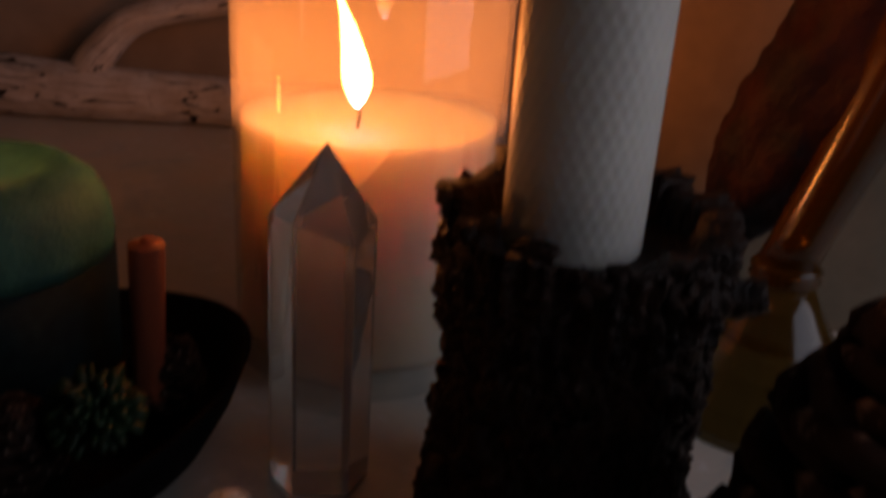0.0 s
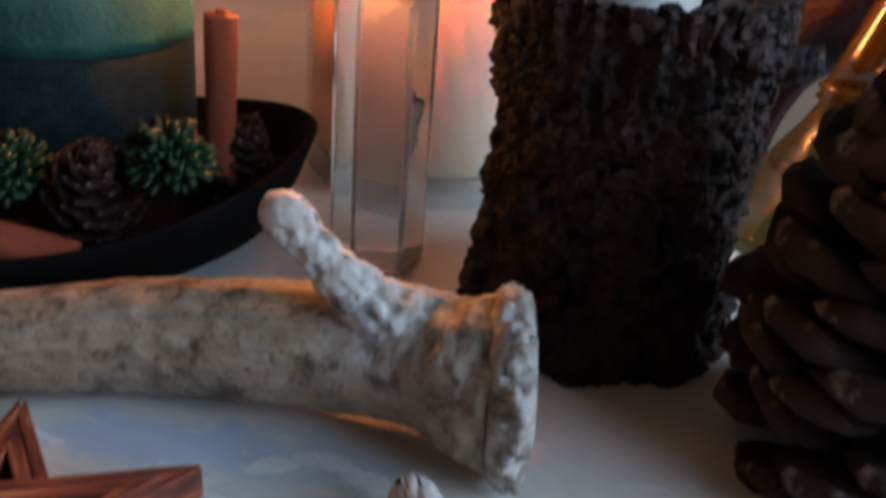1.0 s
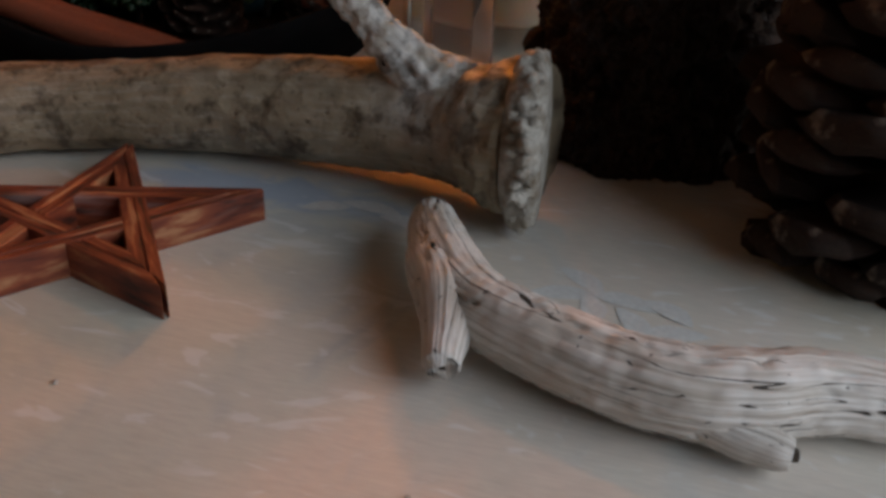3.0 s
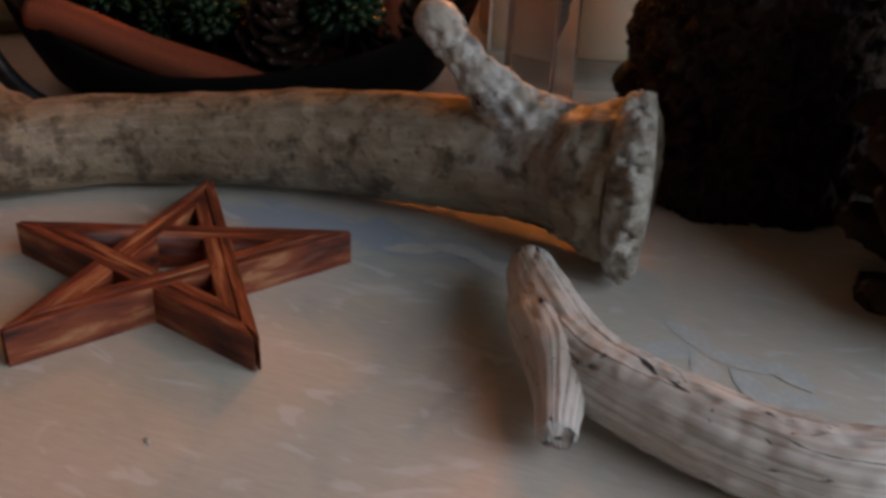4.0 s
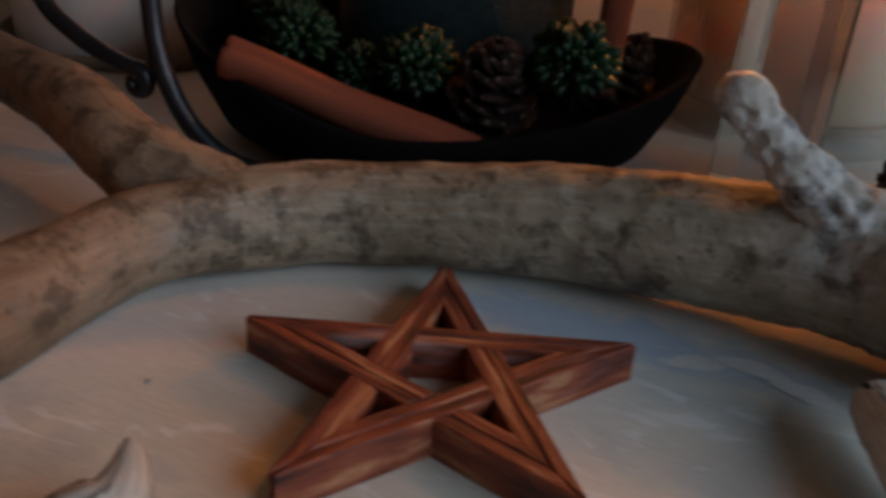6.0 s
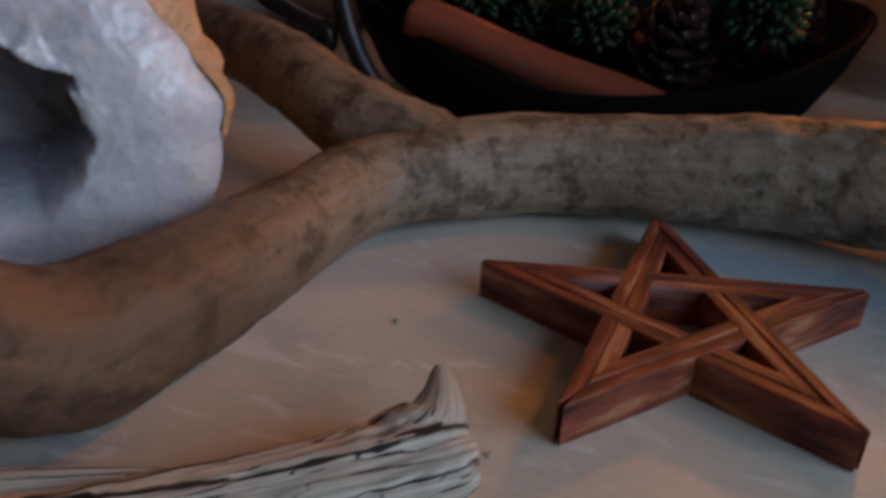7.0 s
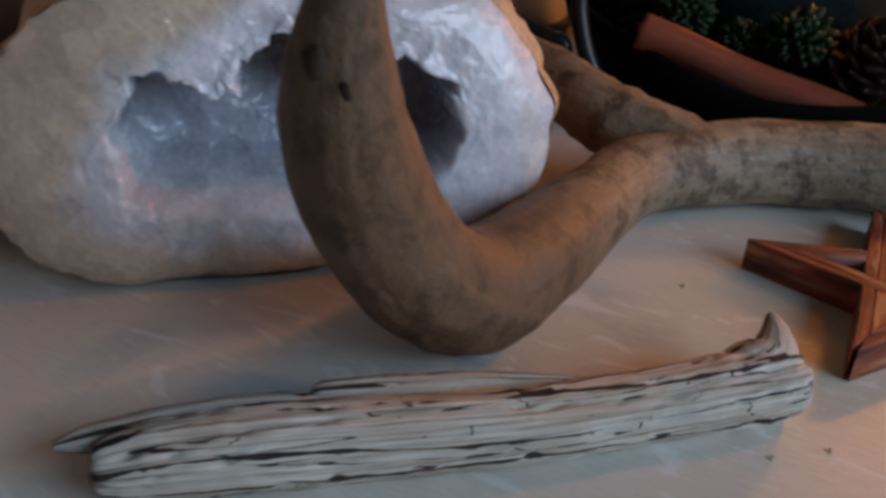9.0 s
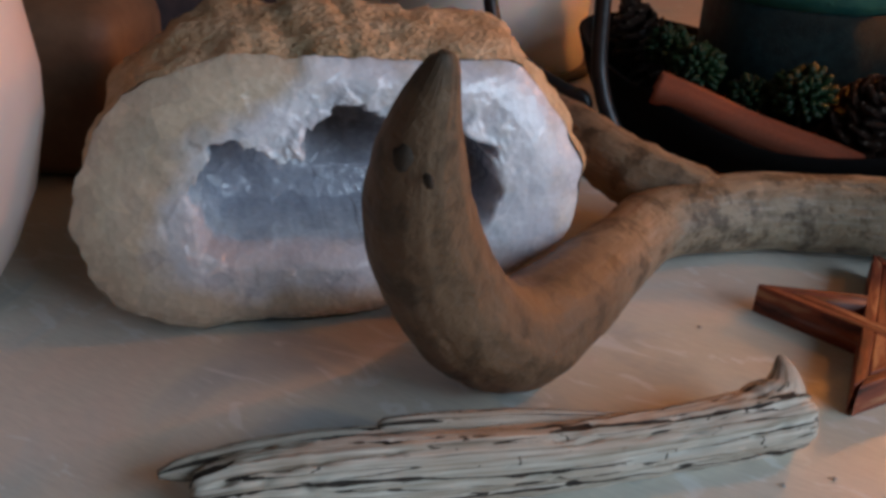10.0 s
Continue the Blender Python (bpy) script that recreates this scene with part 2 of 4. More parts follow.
BOARD = painted_board()
BONE = antler_bone()
DRIFT = driftwood("driftwood", (0.34, 0.29, 0.24), (0.62, 0.58, 0.53), (0.82, 0.80, 0.77))
DRIFT_GREY = driftwood("grey_driftwood", (0.06, 0.046, 0.034), (0.46, 0.41, 0.33), (0.74, 0.70, 0.62), 0.095)
STARWOOD = star_wood()
BURR = simple("burr_bone", (0.20, 0.14, 0.085), (0.70, 0.67, 0.60), 150, 0.6, 0.9, 0.0016)
TINE = simple("tine_bone", (0.36, 0.31, 0.25), (0.66, 0.65, 0.62), 60, 0.5, 0.5, 0.0008)
CINNAMON = simple("cinnamon_bark", (0.20, 0.043, 0.016), (0.35, 0.085, 0.034), 5, 0.7, 0.6, 0.0006, (30, 12, 1), uv=True)
BARK = simple("bark", (0.006, 0.003, 0.002), (0.046, 0.018, 0.010), 75, 0.42, 1.0, 0.003, (1, 1, 0.5))
FLAKE = simple("bark_flake", (0.006, 0.003, 0.002), (0.050, 0.019, 0.010), 120, 0.36, 1.0, 0.002, (1, 1, 0.4))
CONE = simple("cone_scale", (0.014, 0.007, 0.005), (0.058, 0.026, 0.017), 60, 0.5, 0.9, 0.0015)
CONE_TIP = simple("cone_tip", (0.025, 0.013, 0.009), (0.095, 0.048, 0.032), 90, 0.6, 0.8, 0.0015)
_n, _l = CONE_TIP.node_tree.nodes, CONE_TIP.node_tree.links
_b = _n["Principled BSDF"]
_c = _b.inputs["Base Color"].links[0].from_socket
_l.new(mix(_n, _l, ramp(_n, _l, noise_tex(_n, _l, coords(_n, _l), 2.6, 4), [(0.58, (0, 0, 0)), (0.66, (0.8, 0.8, 0.8))]), _c, (0.48, 0.38, 0.31)), _b.inputs["Base Color"])
BLACK = simple("black_iron", (0.012, 0.012, 0.014), (0.03, 0.03, 0.034), 60, 0.38, 0.4, 0.0005, metal=0.4)
DISH = simple("black_dish", (0.003, 0.003, 0.003), (0.008, 0.007, 0.007), 40, 0.85, 0.3)
SOIL = simple("dark_bark_chips", (0.004, 0.003, 0.002), (0.016, 0.009, 0.006), 120, 0.8, 1.0, 0.004)
LEAF = simple("green_leaf", (0.004, 0.018, 0.007), (0.013, 0.050, 0.018), 90, 0.5, 0.2)
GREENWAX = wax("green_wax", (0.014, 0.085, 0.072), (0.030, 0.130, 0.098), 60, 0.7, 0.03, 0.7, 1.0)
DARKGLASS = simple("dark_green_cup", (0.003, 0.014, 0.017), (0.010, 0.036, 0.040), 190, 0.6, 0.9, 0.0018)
BEESWAX = wax("honeycomb_wax", (0.62, 0.60, 0.54), (0.72, 0.70, 0.63), 30, 0.35, 0.006, 0.5, 0.2)
JARWAX = wax("ivory_wax", (0.66, 0.58, 0.46), (0.74, 0.66, 0.54), 20, 1.0, 0.11, 0.5, 0.1)
PIT = simple("dark_pit", (0.022, 0.014, 0.008), (0.055, 0.034, 0.02), 300, 0.8)
PINKWAX = wax("pale_pink_glaze", (0.66, 0.52, 0.47), (0.74, 0.60, 0.54), 12, 0.2, 0.01, 0.35, 0.05)
WHITEWAX = wax("white_wax", (0.78, 0.74, 0.70), (0.84, 0.80, 0.76), 16, 0.4, 0.02, 0.5, 0.1)
GLASS = thin_glass(0.26)
QUARTZ = glass("clear_quartz", (0.98, 0.97, 0.95), 1.46)
QUARTZ.node_tree.nodes["Principled BSDF"].inputs["Transmission Weight"].default_value = 0.90
FROSTED = glass("cloudy_quartz", (0.96, 0.93, 0.91), 1.46, 0.45)
FROSTED.node_tree.nodes["Principled BSDF"].inputs["Transmission Weight"].default_value = 0.6
AMBER = glass("amber_glass", (0.10, 0.042, 0.004), 1.5, 0.14)
AMBER.node_tree.nodes["Principled BSDF"].inputs["Transmission Weight"].default_value = 0.55
GEODE = geode_quartz()
RIND = simple("geode_rind", (0.44, 0.29, 0.15), (0.70, 0.55, 0.37), 60, 0.85, 1.0, 0.003)
SHELL = simple("dried_husk", (0.004, 0.005, 0.008), (0.034, 0.007, 0.006), 40, 0.6, 0.9, 0.002)
WALLPAINT = simple("wall_paint", (0.40, 0.31, 0.23), (0.46, 0.36, 0.27), 5, 0.8, 0.2, 0.001)
ROOMPAINT = simple("room_paint", (0.40, 0.33, 0.24), (0.46, 0.38, 0.28), 4, 0.85, 0.2, 0.001)
FLOORWOOD = simple("floor_wood", (0.10, 0.06, 0.035), (0.17, 0.10, 0.06), 3, 0.6, 0.3, 0.001, (1, 8, 1))
CARD = simple("tan_card", (0.20, 0.15, 0.095), (0.25, 0.19, 0.125), 12, 0.8, 0.2)
LEATHER = simple("brown_leather", (0.13, 0.07, 0.04), (0.21, 0.12, 0.07), 30, 0.6, 0.4, 0.0008)
DARKCLOTH = simple("dark_cloth", (0.015, 0.014, 0.02), (0.04, 0.03, 0.035), 50, 0.9, 0.5)
STROKE = simple("pale_stroke", (0.70, 0.71, 0.69), (0.77, 0.78, 0.76), 90, 0.5, 0.3)
FIRE = emission("flame_glow", [(0.0, (0.25, 0.18, 0.35)), (0.18, (1.0, 0.32, 0.07)), (0.55, (1.0, 0.37, 0.09)), (1.0, (1.0, 0.30, 0.06))], FLAME)
FIRE_3 = emission("flame_glow_tall", [(0.0, (0.25, 0.18, 0.35)), (0.2, (1.0, 0.29, 0.07)), (1.0, (1.0, 0.32, 0.08))], FLAME_3)
FIRE_2 = emission("flame_glow_small", [(0.0, (0.25, 0.18, 0.35)), (0.2, (1.0, 0.38, 0.10)), (1.0, (1.0, 0.45, 0.12))], FLAME_2)

for m_, level in ((SHELL, 0.2), (DARKGLASS, 0.15), (GREENWAX, 0.2), (LEAF, 0.3), (DISH, 0.08), (SOIL, 0.1), (CONE, 0.25), (CONE_TIP, 0.3), (BARK, 0.25), (FLAKE, 0.25)):
    m_.node_tree.nodes["Principled BSDF"].inputs["Specular IOR Level"].default_value = level


# ---- mesh helpers ----
def thing(name, label, category, at=(0, 0, 0), group="", rz=0.0):
    e = new(name)
    e.empty_display_size = 0.01
    e.matrix_world = pose(*at, 0, 0, rz)
    return tagged(e, label, category, group)


def to_mesh(bm, name, material, smooth=True):
    me = bpy.data.meshes.new(name)
    bm.to_mesh(me)
    bm.free()
    for mtl in material if isinstance(material, (list, tuple)) else [material]:
        me.materials.append(mtl)
    me.polygons.foreach_set("use_smooth", [smooth] * len(me.polygons))
    return me


def part(name, bm, material, parent, label="", smooth=True, at=None):
    me = bm if isinstance(bm, bpy.types.Mesh) else to_mesh(bm, name, material, smooth)
    ob = new(name, me)
    ob.parent = parent
    if at is not None:
        ob.matrix_basis = at
    return tagged(ob, label) if label else ob


def structure(name, bm, material, label, category, smooth=False):
    return tagged(new(name, to_mesh(bm, name, material, smooth)), label, category, "", "structure")


def box_bm(boxes, bevel=0.0):
    bm = bmesh.new()
    for (x0, y0, z0), (x1, y1, z1) in boxes:
        m = Matrix.Translation(((x0 + x1) / 2, (y0 + y1) / 2, (z0 + z1) / 2)) @ Matrix.Diagonal((x1 - x0, y1 - y0, z1 - z0, 1))
        bmesh.ops.create_cube(bm, size=1, matrix=m)
    if bevel:
        bmesh.ops.bevel(bm, geom=bm.edges[:], offset=bevel, segments=2, affect="EDGES", profile=0.5)
    return bm


def lathe(profile, seg=48, wobble=None):
    """A turned form from (radius, height) pairs; wobble(angle, height, radius) gives a new radius."""
    bm = bmesh.new()
    rings = []
    for r, z in profile:
        ring = []
        for k in range(seg):
            a = 2 * math.pi * k / seg
            rr = wobble(a, z, r) if wobble and r > 1e-5 else r
            ring.append(bm.verts.new((rr * math.cos(a), rr * math.sin(a), z)))
        rings.append(ring)
    for p, q in zip(rings, rings[1:]):
        for k in range(seg):
            j = (k + 1) % seg
            bm.faces.new((p[k], p[j], q[j], q[k]))
    for ring, flip in ((rings[0], True), (rings[-1], False)):
        bm.faces.new(ring[::-1] if flip else ring)
    bmesh.ops.remove_doubles(bm, verts=bm.verts, dist=1e-6)
    bmesh.ops.recalc_face_normals(bm, faces=bm.faces)
    return bm


def spline(points, n):
    """Catmull-Rom through rows of any width, n steps a span."""
    p = np.array(points, float)
    p = np.vstack([2 * p[0] - p[1], p, 2 * p[-1] - p[-2]])
    out = []
    for i in range(1, len(p) - 2):
        for k in range(n):
            t = k / n
            a, b, c, d = p[i - 1:i + 3]
            out.append(0.5 * (2 * b + (c - a) * t + (2 * a - 5 * b + 4 * c - d) * t * t + (3 * b - a - 3 * c + d) * t ** 3))
    out.append(p[-2])
    return np.array(out)


def tube(points, seg=32, steps=10, shape=None, attr=None, close=True, pale=None):
    """A round limb along rows of x, y, z, radius. shape(angle, length, radius, place) gives the new radius; attr(length, place) a shade."""
    rows = spline(points, steps)
    bm = bmesh.new()
    uv = bm.loops.layers.uv.new("UVMap")
    layer = bm.verts.layers.float.new("brown") if attr else None
    pale_layer = bm.verts.layers.float.new("pale") if pale else None
    up, rings, length, prev = Vector((0, 0, 1)), [], 0.0, None
    side = None
    for i, row in enumerate(rows):
        c = Vector(row[:3])
        d = Vector(rows[min(i + 1, len(rows) - 1)][:3]) - Vector(rows[max(i - 1, 0)][:3])
        d.normalize()
        if side is None:
            side = d.cross(up if abs(d.z) < 0.95 else Vector((0, 1, 0))).normalized()
        side = (side - d * side.dot(d)).normalized()
        other = side.cross(d).normalized()
        length += (c - prev).length if prev else 0.0
        prev = c
        ring = []
        for k in range(seg):
            a = 2 * math.pi * k / seg
            way = side * math.cos(a) + other * math.sin(a)
            r = max(row[3], 1e-4)
            if shape:
                r = shape(a, length, r, c + way * r)
            v = bm.verts.new(c + way * r)
            if layer:
                v[layer] = attr(length, c)
            if pale_layer:
                v[pale_layer] = pale(length, v.co)
            ring.append(v)
        rings.append((ring, length))
    for (p, lp), (q, lq) in zip(rings, rings[1:]):
        for k in range(seg):
            j = (k + 1) % seg
            f = bm.faces.new((p[k], p[j], q[j], q[k]))
            for loop, (a, b) in zip(f.loops, ((k, lp), (k + 1, lp), (k + 1, lq), (k, lq))):
                loop[uv].uv = (a / seg, b * 10)
    if close:
        for ring, flip in ((rings[0][0], True), (rings[-1][0], False)):
            mid = bm.verts.new(sum((v.co for v in ring), Vector()) / seg)
            if layer:
                mid[layer] = ring[0][layer]
            if pale_layer:
                mid[pale_layer] = ring[0][pale_layer]
            for k in range(seg):
                j = (k + 1) % seg
                bm.faces.new((ring[j], ring[k], mid) if flip else (ring[k], ring[j], mid))
    bmesh.ops.recalc_face_normals(bm, faces=bm.faces)
    return bm


def fbm(p, s, o=4):
    return noise.fractal(Vector(p) * s, 0.6, 2.0, o, noise_basis="PERLIN_ORIGINAL")


# ---- the room ----
structure("floor", box_bm([((-1.7, -1.6, -0.80), (0.9, 1.05, -0.75))]), FLOORWOOD, "brown wooden floor of the room", "floor")
structure("ceiling", box_bm([((-1.7, -1.6, 1.70), (0.9, 1.05, 1.75))]), ROOMPAINT, "pale plain ceiling", "ceiling")
structure("wall_north", box_bm([((-1.7, 0.95, -0.75), (0.9, 1.05, 1.70))]), WALLPAINT, "plain tan wall behind the table", "wall")
structure("wall_south", box_bm([((-1.7, -1.6, -0.75), (0.9, -1.5, 1.70))]), ROOMPAINT, "plain beige wall", "wall")
structure("wall_west", box_bm([((-1.7, -1.5, -0.75), (-1.6, 0.95, 1.70))]), ROOMPAINT, "plain beige side wall", "wall")
structure("wall_east", box_bm([((0.8, -1.5, -0.75), (0.9, -0.54, 1.70)), ((0.8, 0.42, -0.75), (0.9, 0.95, 1.70)), ((0.8, -0.54, -0.75), (0.9, 0.42, 0.11)), ((0.8, -0.54, 0.81), (0.9, 0.42, 1.70))]),
          ROOMPAINT, "plain beige wall with a window opening", "wall")
table = thing("table", "whitewashed painted wooden table with soft blue strokes", "table", (-0.2, 0.25, 0))
part("tabletop", box_bm([((-1.0, -0.62, -0.03), (0.9, 0.68, 0.0))], 0.002), BOARD, table, "", False)
for lx, ly in ((-0.93, -0.55), (0.83, -0.55), (-0.93, 0.61), (0.83, 0.61)):
    part("leg", box_bm([((lx - 0.03, ly - 0.03, -0.75), (lx + 0.03, ly + 0.03, -0.03))], 0.002), BOARD, table, "", False)

# ---- the antler ----
antler = thing("antler", "shed deer antler, grey-brown bone lying on the table", "antler")


def beam_shape(a, length, r, p):
    rough_end = max(0.0, 1 - length / 0.20)
    ridge = noise.noise(Vector((math.cos(a) * 4, math.sin(a) * 4, length * 22)))
    pit = fbm(p, 130, 3)
    wrinkle = 0.5 - abs(noise.noise(Vector((p.x * 95, p.y * 60, p.z * 60))) * 1.6)
    return r * (1 + 0.035 * ridge + 0.030 * fbm(p, 40, 3) + (0.014 + 0.05 * rough_end) * pit + (0.008 + 0.055 * rough_end) * wrinkle)


def beam_brown(length, p):
    return min(1.0, max(0.0, (length - 0.22) / 0.12))


MAIN = [(0.008, 0.190, 0.0305, 0.0262), (-0.001, 0.1925, 0.0300, 0.0250), (-0.009, 0.1965, 0.0292, 0.0224), (-0.027, 0.2025, 0.028, 0.0205), (-0.078, 0.206, 0.0235, 0.0194),
        (-0.114, 0.2045, 0.021, 0.0184), (-0.168, 0.190, 0.018, 0.0167), (-0.197, 0.171, 0.0178, 0.0165), (-0.2205, 0.142, 0.0172, 0.0150),
        (-0.2255, 0.116, 0.0165, 0.0146), (-0.2285, 0.087, 0.0165, 0.0158), (-0.231, 0.057, 0.0172, 0.0173), (-0.2362, 0.0315, 0.0184, 0.0182),
        (-0.2404, 0.0100, 0.0326, 0.0168), (-0.2432, -0.0075, 0.055, 0.0157), (-0.2405, -0.024, 0.079, 0.0138), (-0.236, -0.034, 0.097, 0.0108),
        (-0.231, -0.040, 0.112, 0.0072), (-0.2268, -0.042, 0.1235, 0.0035), (-0.2265, -0.042, 0.1262, 0.0010)]


def root_pale(length, p):
    """The bone is paler round the root of the brow tine."""
    return 0.75 * max(0.0, 1 - (Vector((p.x + 0.026, (p.y - 0.190) * 0.8, p.z - 0.044))).length / 0.030)


beam = part("beam", tube(MAIN, 84, 18, beam_shape, beam_brown, pale=root_pale), BONE, antler)
part("back_tine", tube([(-0.190, 0.172, 0.0175, 0.0080), (-0.208, 0.165, 0.0210, 0.0140), (-0.228, 0.163, 0.0255, 0.0144), (-0.249, 0.166, 0.0305, 0.0138), (-0.268, 0.175, 0.0345, 0.0136), (-0.289, 0.185, 0.0365, 0.0134),
                        (-0.315, 0.195, 0.0370, 0.0130), (-0.355, 0.209, 0.0385, 0.0118), (-0.395, 0.222, 0.042, 0.0070), (-0.41, 0.228, 0.044, 0.001)],
                       36, 9, beam_shape, lambda length, p: min(0.75, 0.2 + length * 6)), BONE, antler)


def tine_shape(a, length, r, p):
    """Deeply pitted up to the smooth round knob at the end."""
    knob = max(0.0, min(1.0, (length - 0.074) / 0.008))
    pit = max(0.0, noise.noise(p * 210) - 0.08)
    flute = abs(noise.noise(Vector((math.cos(a) * 2.4, math.sin(a) * 2.4, length * 34))))
    return r * (1 + (0.10 * fbm(p, 140, 3) + 0.16 * (flute - 0.25) - 0.50 * pit) * (1 - 0.85 * knob))


part("brow_tine", tube([(0.004, 0.2030, 0.0290, 0.0080), (-0.008, 0.2022, 0.0330, 0.0130), (-0.019, 0.2008, 0.0375, 0.0134), (-0.0290, 0.1992, 0.0425, 0.0122), (-0.0380, 0.1980, 0.0485, 0.0100), (-0.0455, 0.1982, 0.0548, 0.0082),
                        (-0.0520, 0.1995, 0.0605, 0.0070), (-0.0575, 0.2010, 0.0655, 0.0068), (-0.0615, 0.2020, 0.0692, 0.0075), (-0.0648, 0.2025, 0.0725, 0.0074), (-0.0668, 0.2028, 0.0752, 0.0056), (-0.0678, 0.2030, 0.0768, 0.0030), (-0.0680, 0.2030, 0.0773, 0.0008)],
                       64, 14, tine_shape, lambda length, p: 0.0, pale=lambda length, p: min(0.95, 0.35 + length * 14)), BONE, antler, "pale knobbly brow tine")
# the burr: a knobbed collar round the cut end
burr_rows = [(-0.0058, 0.0228), (-0.0046, 0.0250), (-0.0032, 0.0270), (-0.0016, 0.0285), (0.0, 0.0293), (0.0015, 0.0296), (0.003, 0.0293), (0.0045, 0.0284), (0.006, 0.0268), (0.0068, 0.0245), (0.0074, 0.021), (0.0082, 0.012), (0.0085, 0.001)]


def burr_shape(a, z, r):
    """Uneven beads round the collar, the gaps between them cut in."""
    c, s = math.cos(a), math.sin(a)
    cells, near = noise.voronoi(Vector((c * 5.4, s * 5.4, z * 190)))
    bead = min(1.0, (cells[1] - cells[0]) * 1.5)
    lump = noise.noise(Vector((c * 3, s * 3, z * 120)))
    return r * (1 + (0.20 * (bead ** 0.6 - 0.55) + 0.10 * lump) * max(0.1, min(1.0, (z + 0.0048) / 0.002)) * (1 if r > 0.0235 else 0.2))


bm = lathe([(r, z) for z, r in burr_rows], 220, burr_shape)
burr_turn = (Vector((1.0, 0.10, 0.02))).to_track_quat("Z", "Y").to_matrix().to_4x4()
part("burr", bm, BURR, antler, "knobbed pale burr at the antler base", at=Matrix.Translation((0.0055, 0.188, 0.0305)) @ burr_turn)

for p, s in (((-0.2272, -0.0452, 0.1000), 0.0014), ((-0.2324, -0.0470, 0.1046), 0.0024), ((-0.0437, 0.1900, 0.0496), 0.0016), ((-0.2335, 0.0135, 0.030), 0.0009), ((-0.2265, 0.0420, 0.0130), 0.0009), ((-0.2230, 0.0600, 0.0150), 0.0008)):
    bm = bmesh.new()
    bmesh.ops.create_icosphere(bm, subdivisions=2, radius=s)
    for v in bm.verts:
        v.co = Vector((v.co.x, v.co.y * 0.45, v.co.z * 1.2)) * (1 + 0.6 * noise.noise(v.co * 900))
    part("pit", bm, PIT, beam, "small dark pit in the bone", at=Matrix.Translation(p))

# ---- the wooden star ----
star = thing("wooden_star", "reddish-brown wooden five-pointed woven star lying flat", "star ornament")
STAR_AT, STAR_R, BAR_W, STAR_TOP = Vector((-0.1203, 0.1256)), 0.0582, 0.0083, 0.0114
TIPS = [STAR_AT + STAR_R * Vector((math.cos(radians(a)), math.sin(radians(a)))) for a in (109.5 + 72 * k for k in range(5))]


def meet(p, d, q, e):
    """How far along p + t d the line q + s e is met."""
    return ((q.x - p.x) * e.y - (q.y - p.y) * e.x) / (d.x * e.y - d.y * e.x)


def star_bar(k):
    """One straight bar from tip to tip, mitred into its neighbours; it runs over the first bar that it crosses and is let in under the second."""
    p, q = TIPS[k], TIPS[(k + 2) % 5]
    d = (q - p).normalized()
    inward = Vector((-d.y, d.x))
    if inward.dot(STAR_AT - p) < 0:
        inward = -inward
    length = (q - p).length
    across = (0.0, 0.40, 0.47, 0.54, 1.0)
    levels = (0.0, 0.0, -0.0007, -0.0001, -0.0001)
    mitre = 1 / math.tan(radians(18))

    def crossing(other, y):
        a, b = TIPS[other], TIPS[(other + 2) % 5]
        e = (b - a).normalized()
        side = Vector((-e.y, e.x))
        side = side if side.dot(STAR_AT - a) > 0 else -side
        start = p + inward * y
        return sorted((meet(start, d, a + side * 0.0004, e), meet(start, d, a + side * (BAR_W - 0.0004), e)))

    bm = bmesh.new()
    rings = []
    for i in range(12):
        ring = []
        for f, dz in zip(across, levels):
            y = f * BAR_W
            (a0, a1), (b0, b1) = crossing((k + 4) % 5, y), crossing((k + 1) % 5, y)
            blunt = 0.0026
            x = (max(blunt, y * mitre - 0.0006), 0.0, a0, a1, (a1 * 2 + b0) / 3, (a1 + b0 * 2) / 3, b0 - 0.0002, b0, b1, b1 + 0.0002, 0.0, length - max(blunt, y * mitre - 0.0006))[i]
            if i == 1:
                x = max(a0 * 0.6, y * mitre)
            if i == 10:
                x = length - max((length - b1) * 0.6, y * mitre)
            z = STAR_TOP + dz + (-0.0022 if i in (7, 8) else 0.0) + 0.0003 * noise.noise(Vector((x * 160, y * 200, k * 3.0)))
            ring.append(bm.verts.new((x, y, z)))
        low = [bm.verts.new((ring[-1].co.x, ring[-1].co.y, 0.0)), bm.verts.new((ring[0].co.x, 0.0, 0.0))]
        rings.append(ring + low)
    n = len(rings[0])
    for a, b in zip(rings, rings[1:]):
        for j in range(n):
            bm.faces.new((a[j], a[(j + 1) % n], b[(j + 1) % n], b[j]))
    bm.faces.new(rings[0][::-1])
    bm.faces.new(rings[-1])
    m = Matrix(((d.x, inward.x, 0, p.x), (d.y, inward.y, 0, p.y), (0, 0, 1, 0), (0, 0, 0, 1)))
    if m.to_3x3().determinant() < 0:
        for v in bm.verts:
            v.co.y = -v.co.y
        m = Matrix(((d.x, -inward.x, 0, p.x), (d.y, -inward.y, 0, p.y), (0, 0, 1, 0), (0, 0, 0, 1)))
    bmesh.ops.recalc_face_normals(bm, faces=bm.faces)
    bmesh.ops.bevel(bm, geom=[e for e in bm.edges if e.is_manifold and e.calc_face_angle(0) > 1.2 and e.calc_length() > 0.0008], offset=0.0003, segments=1, affect="EDGES")
    return bm, m


for k in range(5):
    bm, m = star_bar(k)
    part("bar", bm, STARWOOD, star, "", False, m)

# ---- sticks ----


